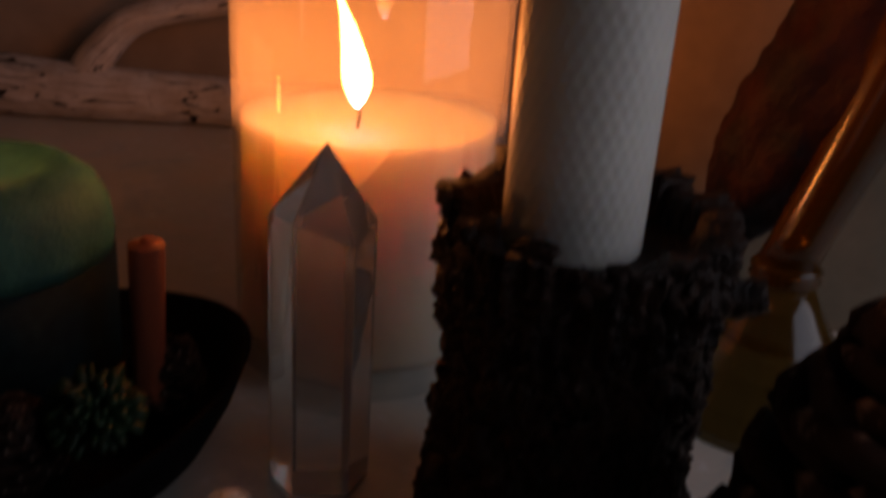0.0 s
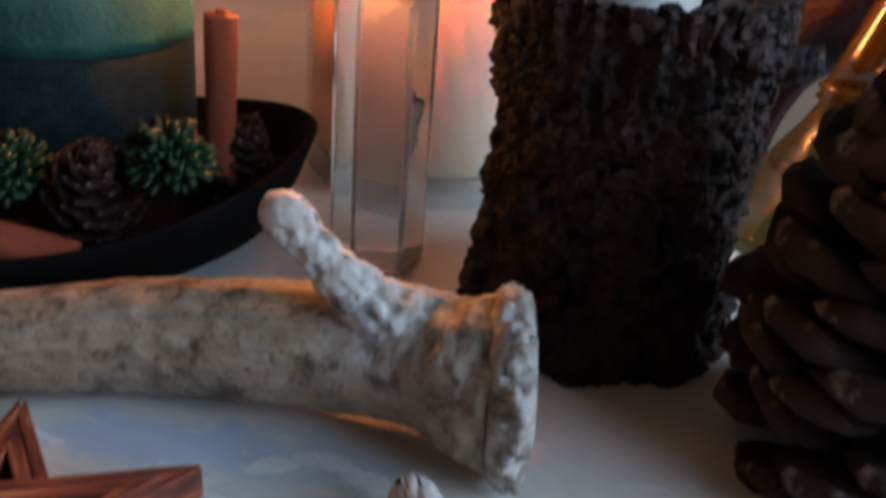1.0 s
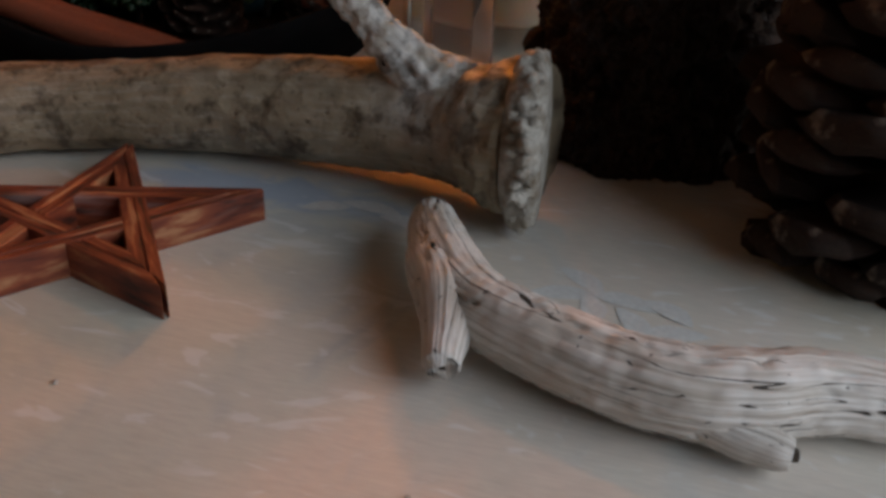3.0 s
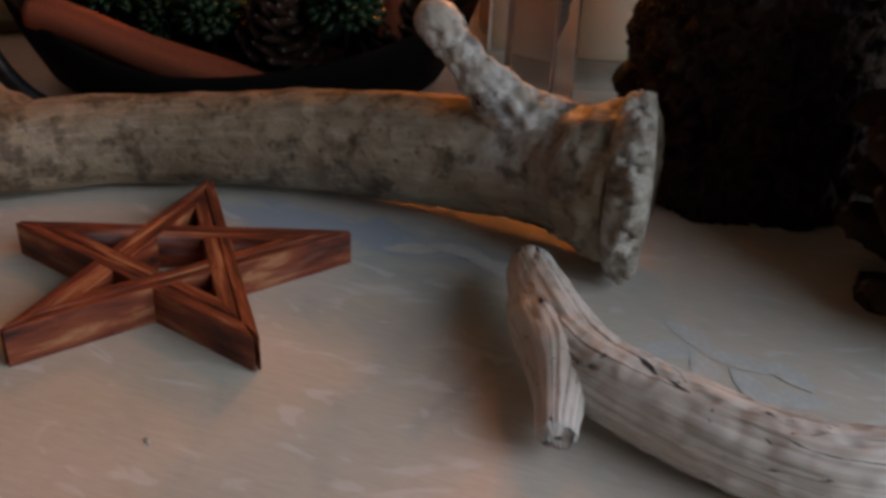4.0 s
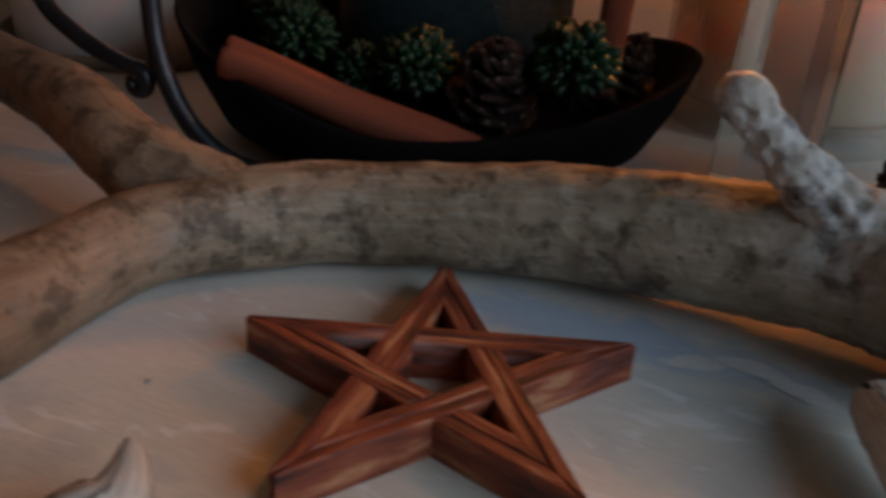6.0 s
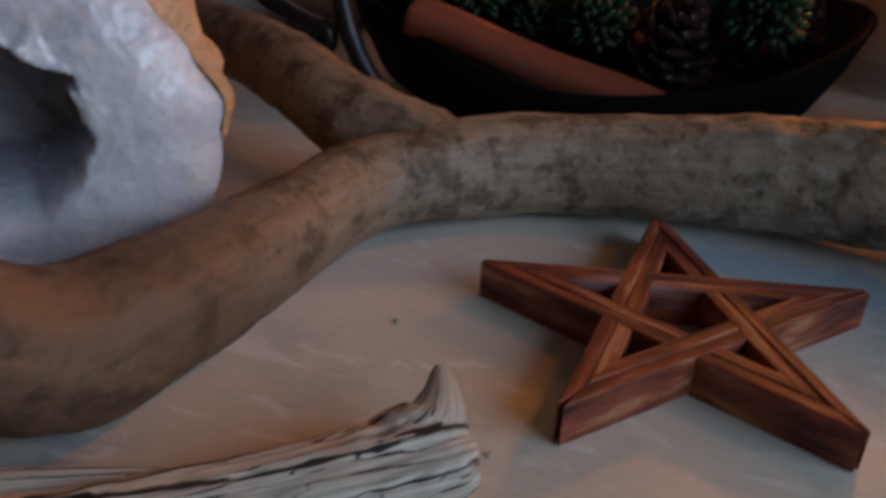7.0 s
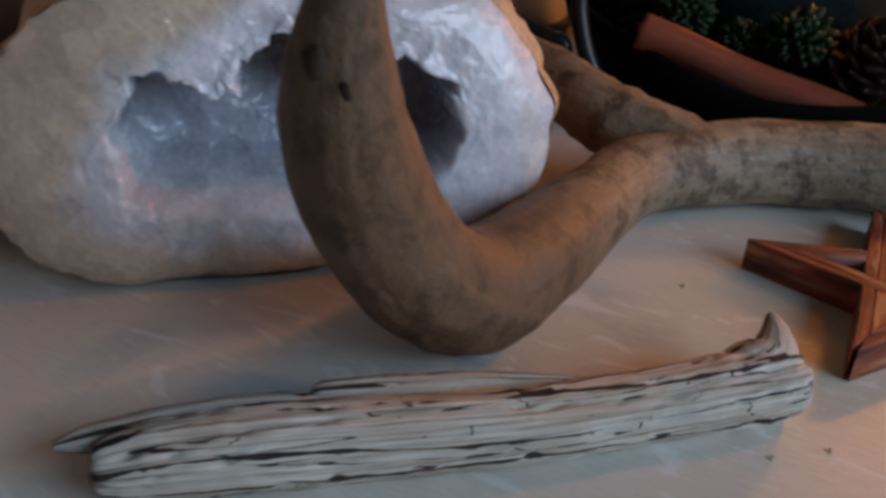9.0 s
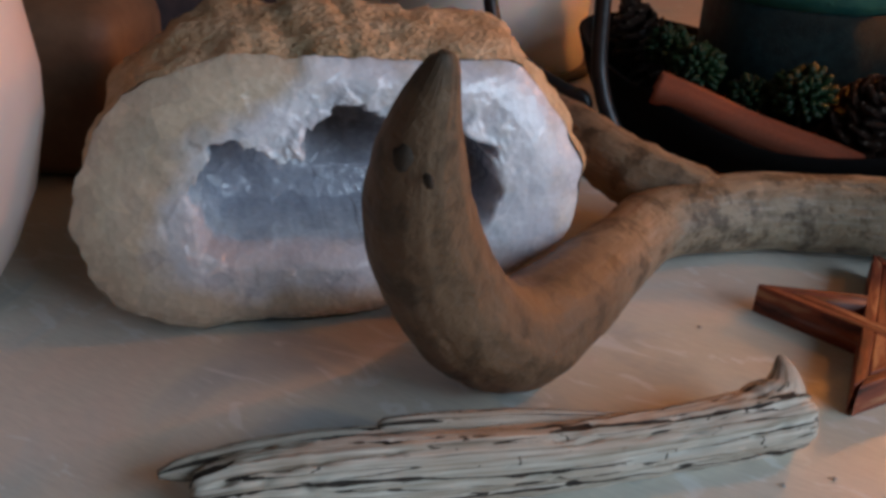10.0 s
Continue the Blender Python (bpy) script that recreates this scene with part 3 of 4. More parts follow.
def drift_shape(seed, gouge=0.10):
    def f(a, length, r, p):
        groove = noise.noise(Vector((math.cos(a) * 5 + seed, math.sin(a) * 5, length * 9)))
        crack = abs(noise.noise(Vector((math.cos(a) * 3.3 + seed * 2, math.sin(a) * 3.3, length * 14))))
        dent = -(0.16 if gouge < 0.15 else 0.30) * max(0.0, 1 - crack / 0.035)
        return r * (1 + gouge * 0.6 * groove + 0.05 * fbm(p, 160, 3) + dent)
    return f


fork = thing("driftwood_stick", "pale forked weathered driftwood stick with dark cracks", "driftwood")
fork_stem = part("stem", tube([(-0.0172, 0.1592, 0.0125, 0.0040), (-0.0163, 0.1568, 0.0130, 0.0064), (-0.0120, 0.1450, 0.0136, 0.0084), (-0.0052, 0.1305, 0.0138, 0.0098), (0.0025, 0.1180, 0.0136, 0.0102), (0.0095, 0.1108, 0.0132, 0.0100),
                   (0.018, 0.1056, 0.0130, 0.0102), (0.0297, 0.1005, 0.0125, 0.0106), (0.047, 0.0950, 0.0120, 0.0110), (0.0633, 0.0920, 0.0120, 0.0114), (0.078, 0.0950, 0.0120, 0.0116), (0.094, 0.1025, 0.0115, 0.0106),
                   (0.1159, 0.1065, 0.0105, 0.0094), (0.150, 0.109, 0.0098, 0.0084), (0.178, 0.112, 0.009, 0.006)],
                  84, 14, drift_shape(1.3, 0.07)), DRIFT, fork)
part("branch", tube([(-0.0140, 0.1460, 0.0120, 0.0040), (-0.0112, 0.1370, 0.0130, 0.0068), (-0.0055, 0.1250, 0.0136, 0.0088), (0.0015, 0.1120, 0.0130, 0.0092),
                     (0.0044, 0.1000, 0.0112, 0.0066), (0.0062, 0.0900, 0.0098, 0.0052), (0.0069, 0.0866, 0.0090, 0.0047), (0.0070, 0.0862, 0.0089, 0.0030)],
                    64, 12, drift_shape(4.1, 0.09)), DRIFT, fork)
part("stub", tube([(0.066, 0.0885, 0.0095, 0.0055), (0.077, 0.0855, 0.0078, 0.0052), (0.0862, 0.0842, 0.0068, 0.0048), (0.0895, 0.0838, 0.0066, 0.0038)], 32, 8, drift_shape(7.7)), DRIFT, fork)

for p, s in (((0.0066, 0.0868, 0.0096), 0.0016), ((0.0785, 0.0850, 0.0155), 0.0009), ((0.0835, 0.0880, 0.0186), 0.0008), ((0.0895, 0.0830, 0.0072), 0.0016), ((-0.0060, 0.1215, 0.0230), 0.0007)):
    bm = bmesh.new()
    bmesh.ops.create_icosphere(bm, subdivisions=2, radius=s)
    for v in bm.verts:
        v.co = v.co * (1 + 0.6 * noise.noise(v.co * 700 + Vector((s * 900, 0, 0))))
    part("knot", bm, PIT, fork_stem, "dark rotten knot", at=Matrix.Translation(p))

split = thing("driftwood_stick", "grey split driftwood stick with long black cracks", "driftwood")
part("stem", tube([(-0.1500, 0.0505, 0.0100, 0.0082), (-0.1520, 0.0480, 0.0100, 0.0098), (-0.1560, 0.0435, 0.0098, 0.0102), (-0.1778, 0.0215, 0.0090, 0.0092), (-0.2060, -0.0055, 0.0090, 0.0094),
                   (-0.2435, -0.0360, 0.0092, 0.0098), (-0.2680, -0.0560, 0.0090, 0.0090), (-0.2780, -0.0660, 0.0088, 0.0068), (-0.2800, -0.0680, 0.0088, 0.003)],
                  72, 16, drift_shape(2.2, 0.16)), DRIFT_GREY, split)
part("horn", tube([(-0.1680, 0.0350, 0.0090, 0.0060), (-0.1600, 0.0440, 0.0118, 0.0084), (-0.1560, 0.0495, 0.0150, 0.0072), (-0.1565, 0.0540, 0.0185, 0.0046), (-0.1585, 0.0575, 0.0215, 0.0022), (-0.1592, 0.0585, 0.0228, 0.0010)], 40, 8, drift_shape(5.5)), DRIFT_GREY, split)
part("splinter", tube([(-0.2895, -0.0690, 0.0125, 0.0012), (-0.2845, -0.0625, 0.0122, 0.0034), (-0.2700, -0.0470, 0.0124, 0.0046), (-0.2560, -0.0345, 0.0126, 0.0044), (-0.2440, -0.0240, 0.0118, 0.0036), (-0.2380, -0.0190, 0.0105, 0.0014)],
                      36, 10, drift_shape(9.1, 0.22)), DRIFT_GREY, split, "brown splinter split off the stick")
part("splinter", tube([(-0.2500, -0.0265, 0.0152, 0.0014), (-0.2470, -0.0242, 0.0152, 0.0030), (-0.2340, -0.0140, 0.0146, 0.0036), (-0.2180, -0.0010, 0.0138, 0.0034), (-0.2000, 0.0130, 0.0120, 0.0026), (-0.1900, 0.0200, 0.0110, 0.0010)],
                      36, 10, drift_shape(3.4, 0.22)), DRIFT_GREY, split, "thin splinter lifting along the crack")


def cinnamon(name, p, q, r, label):
    t = thing(name, label, "cinnamon stick")
    p, q = Vector(p), Vector(q)
    rows = [(*(p + (q - p) * s + Vector((0, 0, 0.0006 * math.sin(9 * s)))), r * (1 - 0.06 * math.sin(5 * s))) for s in np.linspace(0, 1, 7)]
    bm = tube(rows, 28, 6, lambda a, length, rr, c: rr * (1 + 0.05 * noise.noise(Vector((math.cos(a) * 2, math.sin(a) * 2, length * 30))) - 0.22 * max(0, 1 - abs(math.sin((a - 0.9) / 2)) / 0.10)))
    quill = part("quill", bm, CINNAMON, t)
    ends = [(*(p + (q - p) * s + Vector((0, r * 0.25, r * 0.2))), r * 0.42) for s in np.linspace(-0.008, 1.008, 5)]
    part("inner_curl", tube(ends, 16, 5), CINNAMON, quill)
    return t

# ---- the geode ----
geode = thing("geode", "split white quartz geode with a hollow and tan rind", "geode")
U, N = Vector((math.cos(radians(42)), math.sin(radians(42)), 0)), Vector((math.sin(radians(42)), -math.cos(radians(42)), 0.0))
LEAN_BACK = Vector((-0.12 * N.x, -0.12 * N.y, 1))
G0 = Vector((-0.3358, -0.0015, 0.0))
OUTLINE = [(-0.0410, 0.041), (-0.028, 0.072), (-0.0185, 0.084), (0.0145, 0.0945), (0.071, 0.0915), (0.114, 0.089), (0.1375, 0.055), (0.134, 0.026), (0.109, 0.011), (0.062, 0.003), (0.0, 0.001), (-0.030, 0.011)]
GC = (0.045, 0.047)


def outline_radius(a):
    dx, dz = math.cos(a), math.sin(a)
    best = 0.05
    for (x0, z0), (x1, z1) in zip(OUTLINE, OUTLINE[1:] + OUTLINE[:1]):
        ex, ez = x1 - x0, z1 - z0
        det = dx * -ez + dz * ex
        if abs(det) < 1e-9:
            continue
        px_, pz_ = x0 - GC[0], z0 - GC[1]
        t, s = (px_ * -ez + pz_ * ex) / det, (dx * pz_ - dz * px_) / det
        if t > 0 and -1e-6 <= s <= 1 + 1e-6:
            best = t
    return best


NA = 340
RAD = [outline_radius(2 * math.pi * k / NA) for k in range(NA)]
RAD = [sum(RAD[(k + j) % NA] for j in range(-4, 5)) / 9 for k in range(NA)]
RAGGED = [0.022 * noise.noise(Vector((k * 0.16, 0.5, 0))) + 0.012 * noise.noise(Vector((k * 0.42, 3.5, 0))) * math.sin(math.pi * k / NA) for k in range(NA)]


def geode_point(u, z, depth):
    return G0 + U * u + LEAN_BACK * z - N * depth


def crystal_relief(u, z, s=150):
    """Facets: each cell is a small plane with a tilt of its own."""
    p = Vector((u, z, 0.3)) * s
    d, pts = noise.voronoi(p)
    tilt = noise.noise_vector(pts[0] * 5.3)
    return (p - pts[0]).dot(Vector((tilt.x, tilt.y, 0))) * 1.6 + 0.7 * tilt.z, tilt.z


# the mouth of the hollow, along its upper lip from west to east and back along the floor
HOLLOW = [(0.000, 0.030), (0.001, 0.053), (0.006, 0.068), (0.014, 0.068), (0.025, 0.060), (0.036, 0.062), (0.039, 0.072), (0.047, 0.0765), (0.060, 0.076), (0.068, 0.068), (0.076, 0.065),
          (0.086, 0.071), (0.094, 0.064), (0.102, 0.062), (0.1045, 0.046), (0.100, 0.035), (0.092, 0.025), (0.050, 0.023), (0.012, 0.024)]


def within_hollow(u, z):
    """How far a point of the face lies inside the mouth (negative: outside)."""
    best, odd = 1.0, False
    for (x0, z0), (x1, z1) in zip(HOLLOW, HOLLOW[1:] + HOLLOW[:1]):
        ex, ez = x1 - x0, z1 - z0
        t = max(0.0, min(1.0, ((u - x0) * ex + (z - z0) * ez) / (ex * ex + ez * ez)))
        best = min(best, math.hypot(u - x0 - t * ex, z - z0 - t * ez))
        if (z0 > z) != (z1 > z) and u < x0 + (z - z0) * ex / ez:
            odd = not odd
    return best if odd else -best


bm, rind = bmesh.new(), bmesh.new()
tan_layer, smoky_shade_layer = bm.verts.layers.float.new("brown"), bm.verts.layers.float.new("smoky_shade")
NR = 116
rings = []
for i in range(NR + 1):
    rho = i / NR
    ring = []
    for k in range(NA):
        a = 2 * math.pi * k / NA
        r = RAD[k] * rho * (1 + RAGGED[k] * rho ** 8)
        u, z = GC[0] + r * math.cos(a), GC[1] + r * math.sin(a)
        chunk, tall = crystal_relief(u, z, 120)
        fine, _ = crystal_relief(u + 3, z, 330)
        low = max(0.0, min(1.0, (0.044 - z) / 0.016))
        d_in = within_hollow(u, z) + (0.0030 * tall + 0.0012 * noise.noise(Vector((u, z, 7)) * 300)) * (1 - 0.92 * low)
        inside = max(0.0, min(1.0, (d_in + 0.0005) / (0.0035 + 0.017 * low)))
        inside = inside * inside * (3 - 2 * inside)
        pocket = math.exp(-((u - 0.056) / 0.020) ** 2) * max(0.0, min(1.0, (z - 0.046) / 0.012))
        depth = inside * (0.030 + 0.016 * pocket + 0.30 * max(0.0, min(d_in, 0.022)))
        lip = math.exp(-((d_in + 0.003) / 0.006) ** 2)
        depth -= chunk * (0.0003 + 0.0013 * lip * (1 - 0.7 * low) + 0.0012 * inside * (1 - 0.6 * low)) + fine * (0.00022 + 0.0004 * lip * (1 - low))
        depth += 0.003 * noise.noise(Vector((u, z, 0)) * 30) + 0.006 * max(0.0, (rho - 0.80) / 0.2) ** 2
        v = bm.verts.new(geode_point(u, z, depth))
        west = max(0.0, -math.cos(a)) * max(0.0, 1.3 * math.sin(a) + 0.6) + max(0.0, -math.sin(a)) * 0.75 + max(0.0, -math.cos(a)) * 0.5
        v[tan_layer] = max(0.0, min(1.0, (rho - 0.58 - 0.30 * (1 - min(1.0, west))) / 0.32)) * min(1.0, 0.2 + west)
        # the painted shade follows the hollow, strongest in the pocket and eastwards
        v[smoky_shade_layer] = inside * (0.5 + 0.5 * max(pocket, max(0.0, min(1.0, (u - 0.060) / 0.03))))
        ring.append(v)
    rings.append(ring)
for p, q in zip(rings, rings[1:]):
    for k in range(NA):
        j = (k + 1) % NA
        bm.faces.new((p[k], p[j], q[j], q[k]))
rim = [v.co.copy() for v in rings[-1]]
bmesh.ops.remove_doubles(bm, verts=rings[0], dist=0.002)
bmesh.ops.recalc_face_normals(bm, faces=bm.faces)
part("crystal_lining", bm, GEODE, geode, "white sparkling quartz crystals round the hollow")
rows_r = []
NB = 40
for i in range(NB + 1):
    s = i / NB
    ring = []
    for k in range(NA // 2):
        c = rim[2 * k]
        a = 2 * math.pi * 2 * k / NA
        w = math.cos(s * math.pi / 2) ** 0.75 if i < NB else 0.0
        back = 0.115 * math.sin(s * math.pi / 2)
        mid = geode_point(GC[0] - 0.005, GC[1] + 0.006, 0)
        p = mid + (c - mid) * w * (1 + 0.34 * math.sin(s * math.pi) ** 0.8 * max(0.0, math.sin(a + 0.25))) - N * back
        p += (p - mid).normalized() * (0.005 * fbm(p, 28, 3) + 0.0016 * fbm(p, 160, 3)) * (1 if i else 0.25)
        p.z = max(p.z, 0.0006)
        ring.append(rind.verts.new(p))
    rows_r.append(ring)
for p, q in zip(rows_r, rows_r[1:]):
    for k in range(NA // 2):
        j = (k + 1) % (NA // 2)
        rind.faces.new((p[j], p[k], q[k], q[j]))
bmesh.ops.remove_doubles(rind, verts=rind.verts, dist=0.0002)
bmesh.ops.recalc_face_normals(rind, faces=rind.faces)
part("rind", rind, RIND, geode, "rough tan outer rind")

# ---- the crystal point ----
crystal = thing("crystal_tower", "clear six-sided quartz crystal point standing upright", "crystal", (-0.0545, 0.3160, 0.0), rz=9)
bm = bmesh.new()
levels = [(0.0042, 0.0203, 0.0), (0.006, 0.0205, 0.0), (0.1215, 0.0198, -0.010)]
rings = []
for z, r, lean in levels:
    ring = []
    for k in range(6):
        a = radians(60 * k + (4 if k % 2 else -3))
        zz = z + (0.006 * math.sin(k * 2.2) if z > 0.1 else 0)
        ring.append(bm.verts.new((r * math.cos(a), r * math.sin(a) + lean, zz)))
    rings.append(ring)
for p, q in zip(rings, rings[1:]):
    for k in range(6):
        bm.faces.new((p[k], p[(k + 1) % 6], q[(k + 1) % 6], q[k]))
tip = bm.verts.new((0.001, -0.0155, 0.1515))
for k in range(6):
    bm.faces.new((rings[-1][k], rings[-1][(k + 1) % 6], tip))
bm.faces.new(rings[0][::-1])
bmesh.ops.recalc_face_normals(bm, faces=bm.faces)
bmesh.ops.bevel(bm, geom=bm.edges[:], offset=0.00025, segments=1, affect="EDGES")
part("point", bm, QUARTZ, crystal, "", False).visible_shadow = False
part("base", lathe([(0.001, 0.0), (0.0185, 0.0), (0.0203, 0.002), (0.0203, 0.0038), (0.001, 0.0038)], 6), FROSTED, crystal, "cloudy cut base", False).visible_shadow = False


# ---- candles ----
def flame(parent, at, h, r, material, lean=0.0):
    prof = [(0.0008, 0.0), (0.55, 0.08), (0.95, 0.2), (1.0, 0.3), (0.85, 0.45), (0.55, 0.65), (0.28, 0.83), (0.02, 1.0)]
    bm = lathe([(r * a if a > 0.01 else 0.0002, h * b) for a, b in prof], 20)
    for v in bm.verts:
        v.co.x += lean * h * (v.co.z / h) ** 2
    part("flame", bm, material, parent, "bright orange candle flame", at=Matrix.Translation(at))
    part("wick", tube([(at[0], at[1], at[2] - 0.010, 0.0009), (at[0] + 0.001, at[1], at[2] - 0.003, 0.0009), (at[0] + 0.0005, at[1], at[2] + 0.006, 0.0007)], 8, 4), SOIL, parent, "burnt black wick")


jar = thing("jar_candle", "ivory candle burning in a wide clear glass jar", "candle", (-0.048, 0.443, 0))
JR = 0.068
part("jar", lathe([(JR - 0.004, 0.0), (JR, 0.004), (JR, 0.205), (JR - 0.0012, 0.207), (JR - 0.003, 0.205), (JR - 0.003, 0.016), (0.001, 0.012)], 72), GLASS, jar, "clear glass jar").visible_shadow = False
jar_wax = part("wax", lathe([(0.001, 0.0165), (JR - 0.006, 0.0165), (JR - 0.0035, 0.020), (JR - 0.0035, 0.128), (JR - 0.007, 0.1255), (JR - 0.022, 0.121), (0.030, 0.119), (0.001, 0.1185)], 72,
                  lambda a, z, r: r * (1 + 0.012 * math.sin(2 * a + 40 * z))), JARWAX, jar, "glowing ivory wax")
flame(jar_wax, (-0.006, -0.006, 0.132), 0.056, 0.0072, FIRE, -0.20)

# the candle in its bark cup
holder = thing("bark_candle_cup", "rough dark brown candle holder covered in bark", "candle holder", (0.0400, 0.2930, 0))


def bark_wall(a, z, r):
    """Lumps and pits below, upright fibres towards the rim."""
    v = Vector((math.cos(a) * 1.6, math.sin(a) * 1.6, z * 34))
    up = max(0.0, min(1.0, (z - 0.075) / 0.04))
    lumps = 0.0046 * fbm(v * 1.3, 1.0, 4) + 0.0050 * (0.45 - abs(noise.noise(v * 2.6))) * (1 - 0.6 * up)
    crust = 0.0026 * (0.5 - abs(noise.noise(v * 7.5)) * 1.8)
    fibres = (0.0008 + 0.0022 * up) * noise.noise(Vector((math.cos(a) * 15, math.sin(a) * 15, z * 38))) * 1.6
    grit = 0.0011 * (0.4 - abs(noise.noise(v * 17.0)) * 1.5)
    return r + lumps + crust + fibres + grit


HR, HH = 0.0475, 0.137
bm = lathe([(0.001, 0.0)] + [(HR + 0.0025 * math.cos(z * 42 + 0.7) - 0.001 + 0.0030 * (1 - z / HH), z) for z in np.linspace(0.0, HH, 130)] + [(HR - 0.008, HH - 0.001), (HR - 0.012, HH - 0.012), (0.001, HH - 0.014)], 300, bark_wall)
for v in bm.verts:
    if v.co.z > HH - 0.004:
        a = math.atan2(v.co.y, v.co.x)
        v.co.z += 0.006 * math.sin(a + 0.3) + 0.006 * noise.noise(Vector((math.cos(a) * 3, math.sin(a) * 3, 9)))
bm.normal_update()
part("cup", bm, BARK, holder)
flakes = []
for s in range(7):
    bm = bmesh.new()
    bmesh.ops.create_icosphere(bm, subdivisions=2, radius=1)
    for v in bm.verts:
        k = 1 + 0.8 * noise.noise(v.co * 1.9 + Vector((s * 7, 0, 0))) + 0.4 * noise.noise(v.co * 4.1 + Vector((s * 3, 9, 0)))
        v.co = Vector((v.co.x * 0.0042 * k, v.co.y * 0.0016 * k, v.co.z * 0.0056 * k))
    flakes.append(to_mesh(bm, "flake", FLAKE, True))
random.seed(5)
for i in range(190):
    a = random.uniform(math.pi * 0.9, math.pi * 2.1)
    top = i < 46
    z = HH + random.uniform(-0.011, -0.001) + 0.006 * math.sin(a + 0.3) if top else random.uniform(0.006, HH)
    if top:
        a = random.uniform(0, 2 * math.pi)
    r = HR + (random.uniform(-0.006, 0.0) if top else random.uniform(-0.0014, 0.0008)) + 0.0025 * math.cos(z * 42 + 0.7) + 0.0030 * (1 - z / HH)
    m = Matrix.Translation((r * math.cos(a), r * math.sin(a), max(z, 0.008))) @ pose(0, 0, 0, random.gauss(0, 9), random.gauss(0, 30 if not top else 12), math.degrees(a) + 90 + random.gauss(0, 12)) @ Matrix.Diagonal((random.uniform(0.5, 1.5), random.uniform(0.5, 1.3), random.uniform(0.35, 1.25) * (0.65 if top else 1), 1))
    part("bark_flake", flakes[i % 7], None, holder, at=m)
for a, z, ln in ((200, 0.020, 0.022), (205, 0.042, 0.018), (-16, 0.114, 0.034)):
    c = Vector((math.cos(radians(a)), math.sin(radians(a)), 0))
    p = c * (HR - 0.002) + Vector((0, 0, z))
    part("bark_stub", tube([(*(p - c * 0.006), 0.007), (*(p + c * 0.004 + Vector((0, 0, -0.002))), 0.0075), (*(p + c * 0.5 * ln + Vector((0, 0, 0.001))), 0.0050)], 18, 6, lambda aa, l_, r, q: r * (1 + 0.3 * fbm(q, 160, 3))), FLAKE, holder)

taper = thing("honeycomb_candle", "white rolled honeycomb candle burning in the bark cup", "candle", (0.0345, 0.2915, 0))
CR = 0.0243


def comb(a, z, r):
    row = round(z / 0.0046)
    cell = abs(math.cos(a * 17 + (math.pi / 2 if row % 2 else 0)))
    dz = abs(z / 0.0046 - row)
    return r - 0.0003 * (1 - min(1.0, (dz * 2) ** 2 + 0.25 * (1 - cell))) * cell


bm = lathe([(0.001, HH - 0.016)] + [(CR, z) for z in np.linspace(HH - 0.016, 0.236, 90)] + [(CR - 0.003, 0.239), (CR - 0.010, 0.237), (0.001, 0.235)], 136, comb)
roll = part("wax_roll", bm, BEESWAX, taper)
flame(roll, (0.0, 0.0, 0.244), 0.036, 0.0056, FIRE_3, 0.05)

# ---- dish with the green candle ----
DC = (-0.203, 0.322)
dish = thing("oval_dish", "black oval dish with raised ends holding candle and greens", "dish", (DC[0], DC[1], 0), rz=8)


def rim_height(a):
    return 0.030 + 0.028 * max(0.0, -math.cos(a)) ** 1.2 + 0.019 * max(0.0, math.cos(a)) ** 2


bm = bmesh.new()
prof = [(0.60, 0.0), (0.74, 0.0), (0.85, 0.22), (0.94, 0.62), (1.0, 1.0), (0.985, 1.02), (0.96, 0.98), (0.90, 0.62), (0.70, 0.32), (0.30, 0.26)]
rings = []
for f, h in prof:
    rings.append([bm.verts.new((0.117 * f * math.cos(a), 0.103 * f * math.sin(a), rim_height(a) * h + (0.001 if h == 0 else 0))) for a in np.linspace(0, 2 * math.pi, 72, endpoint=False)])
for p, q in zip(rings, rings[1:]):
    for k in range(72):
        bm.faces.new((p[k], p[(k + 1) % 72], q[(k + 1) % 72], q[k]))
bm.faces.new(rings[0][::-1])
bm.faces.new(rings[-1])
bmesh.ops.recalc_face_normals(bm, faces=bm.faces)
part("shell", bm, DISH, dish)
bm = bmesh.new()
rings = []
for i in range(14):
    f = i / 13
    rings.append([bm.verts.new((0.100 * f * math.cos(a), 0.091 * f * math.sin(a), 0.018 + 0.006 * noise.noise(Vector((f * 9 * math.cos(a), f * 9 * math.sin(a), 0))) + 0.004 * f)) for a in np.linspace(0, 2 * math.pi, 64, endpoint=False)])
for p, q in zip(rings, rings[1:]):
    for k in range(64):
        bm.faces.new((p[k], p[(k + 1) % 64], q[(k + 1) % 64], q[k]))
bmesh.ops.remove_doubles(bm, verts=bm.verts, dist=1e-5)
part("filling", bm, SOIL, dish, "dark crumbled bark filling")

green = thing("green_candle", "teal green frosted pillar candle burning in the dish", "candle", (-0.205, 0.350, 0.024))
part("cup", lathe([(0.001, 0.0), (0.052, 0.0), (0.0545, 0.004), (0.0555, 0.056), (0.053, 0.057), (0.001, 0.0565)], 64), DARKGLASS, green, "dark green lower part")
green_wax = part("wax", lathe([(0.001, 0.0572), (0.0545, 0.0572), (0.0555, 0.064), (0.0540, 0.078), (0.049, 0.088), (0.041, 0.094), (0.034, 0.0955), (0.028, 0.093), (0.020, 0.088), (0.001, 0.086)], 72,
                  lambda a, z, r: r * (1 + 0.006 * math.sin(5 * a))), GREENWAX, green, "translucent green wax")
flame(green_wax, (-0.004, -0.004, 0.096), 0.034, 0.005, FIRE_2, 0.1)


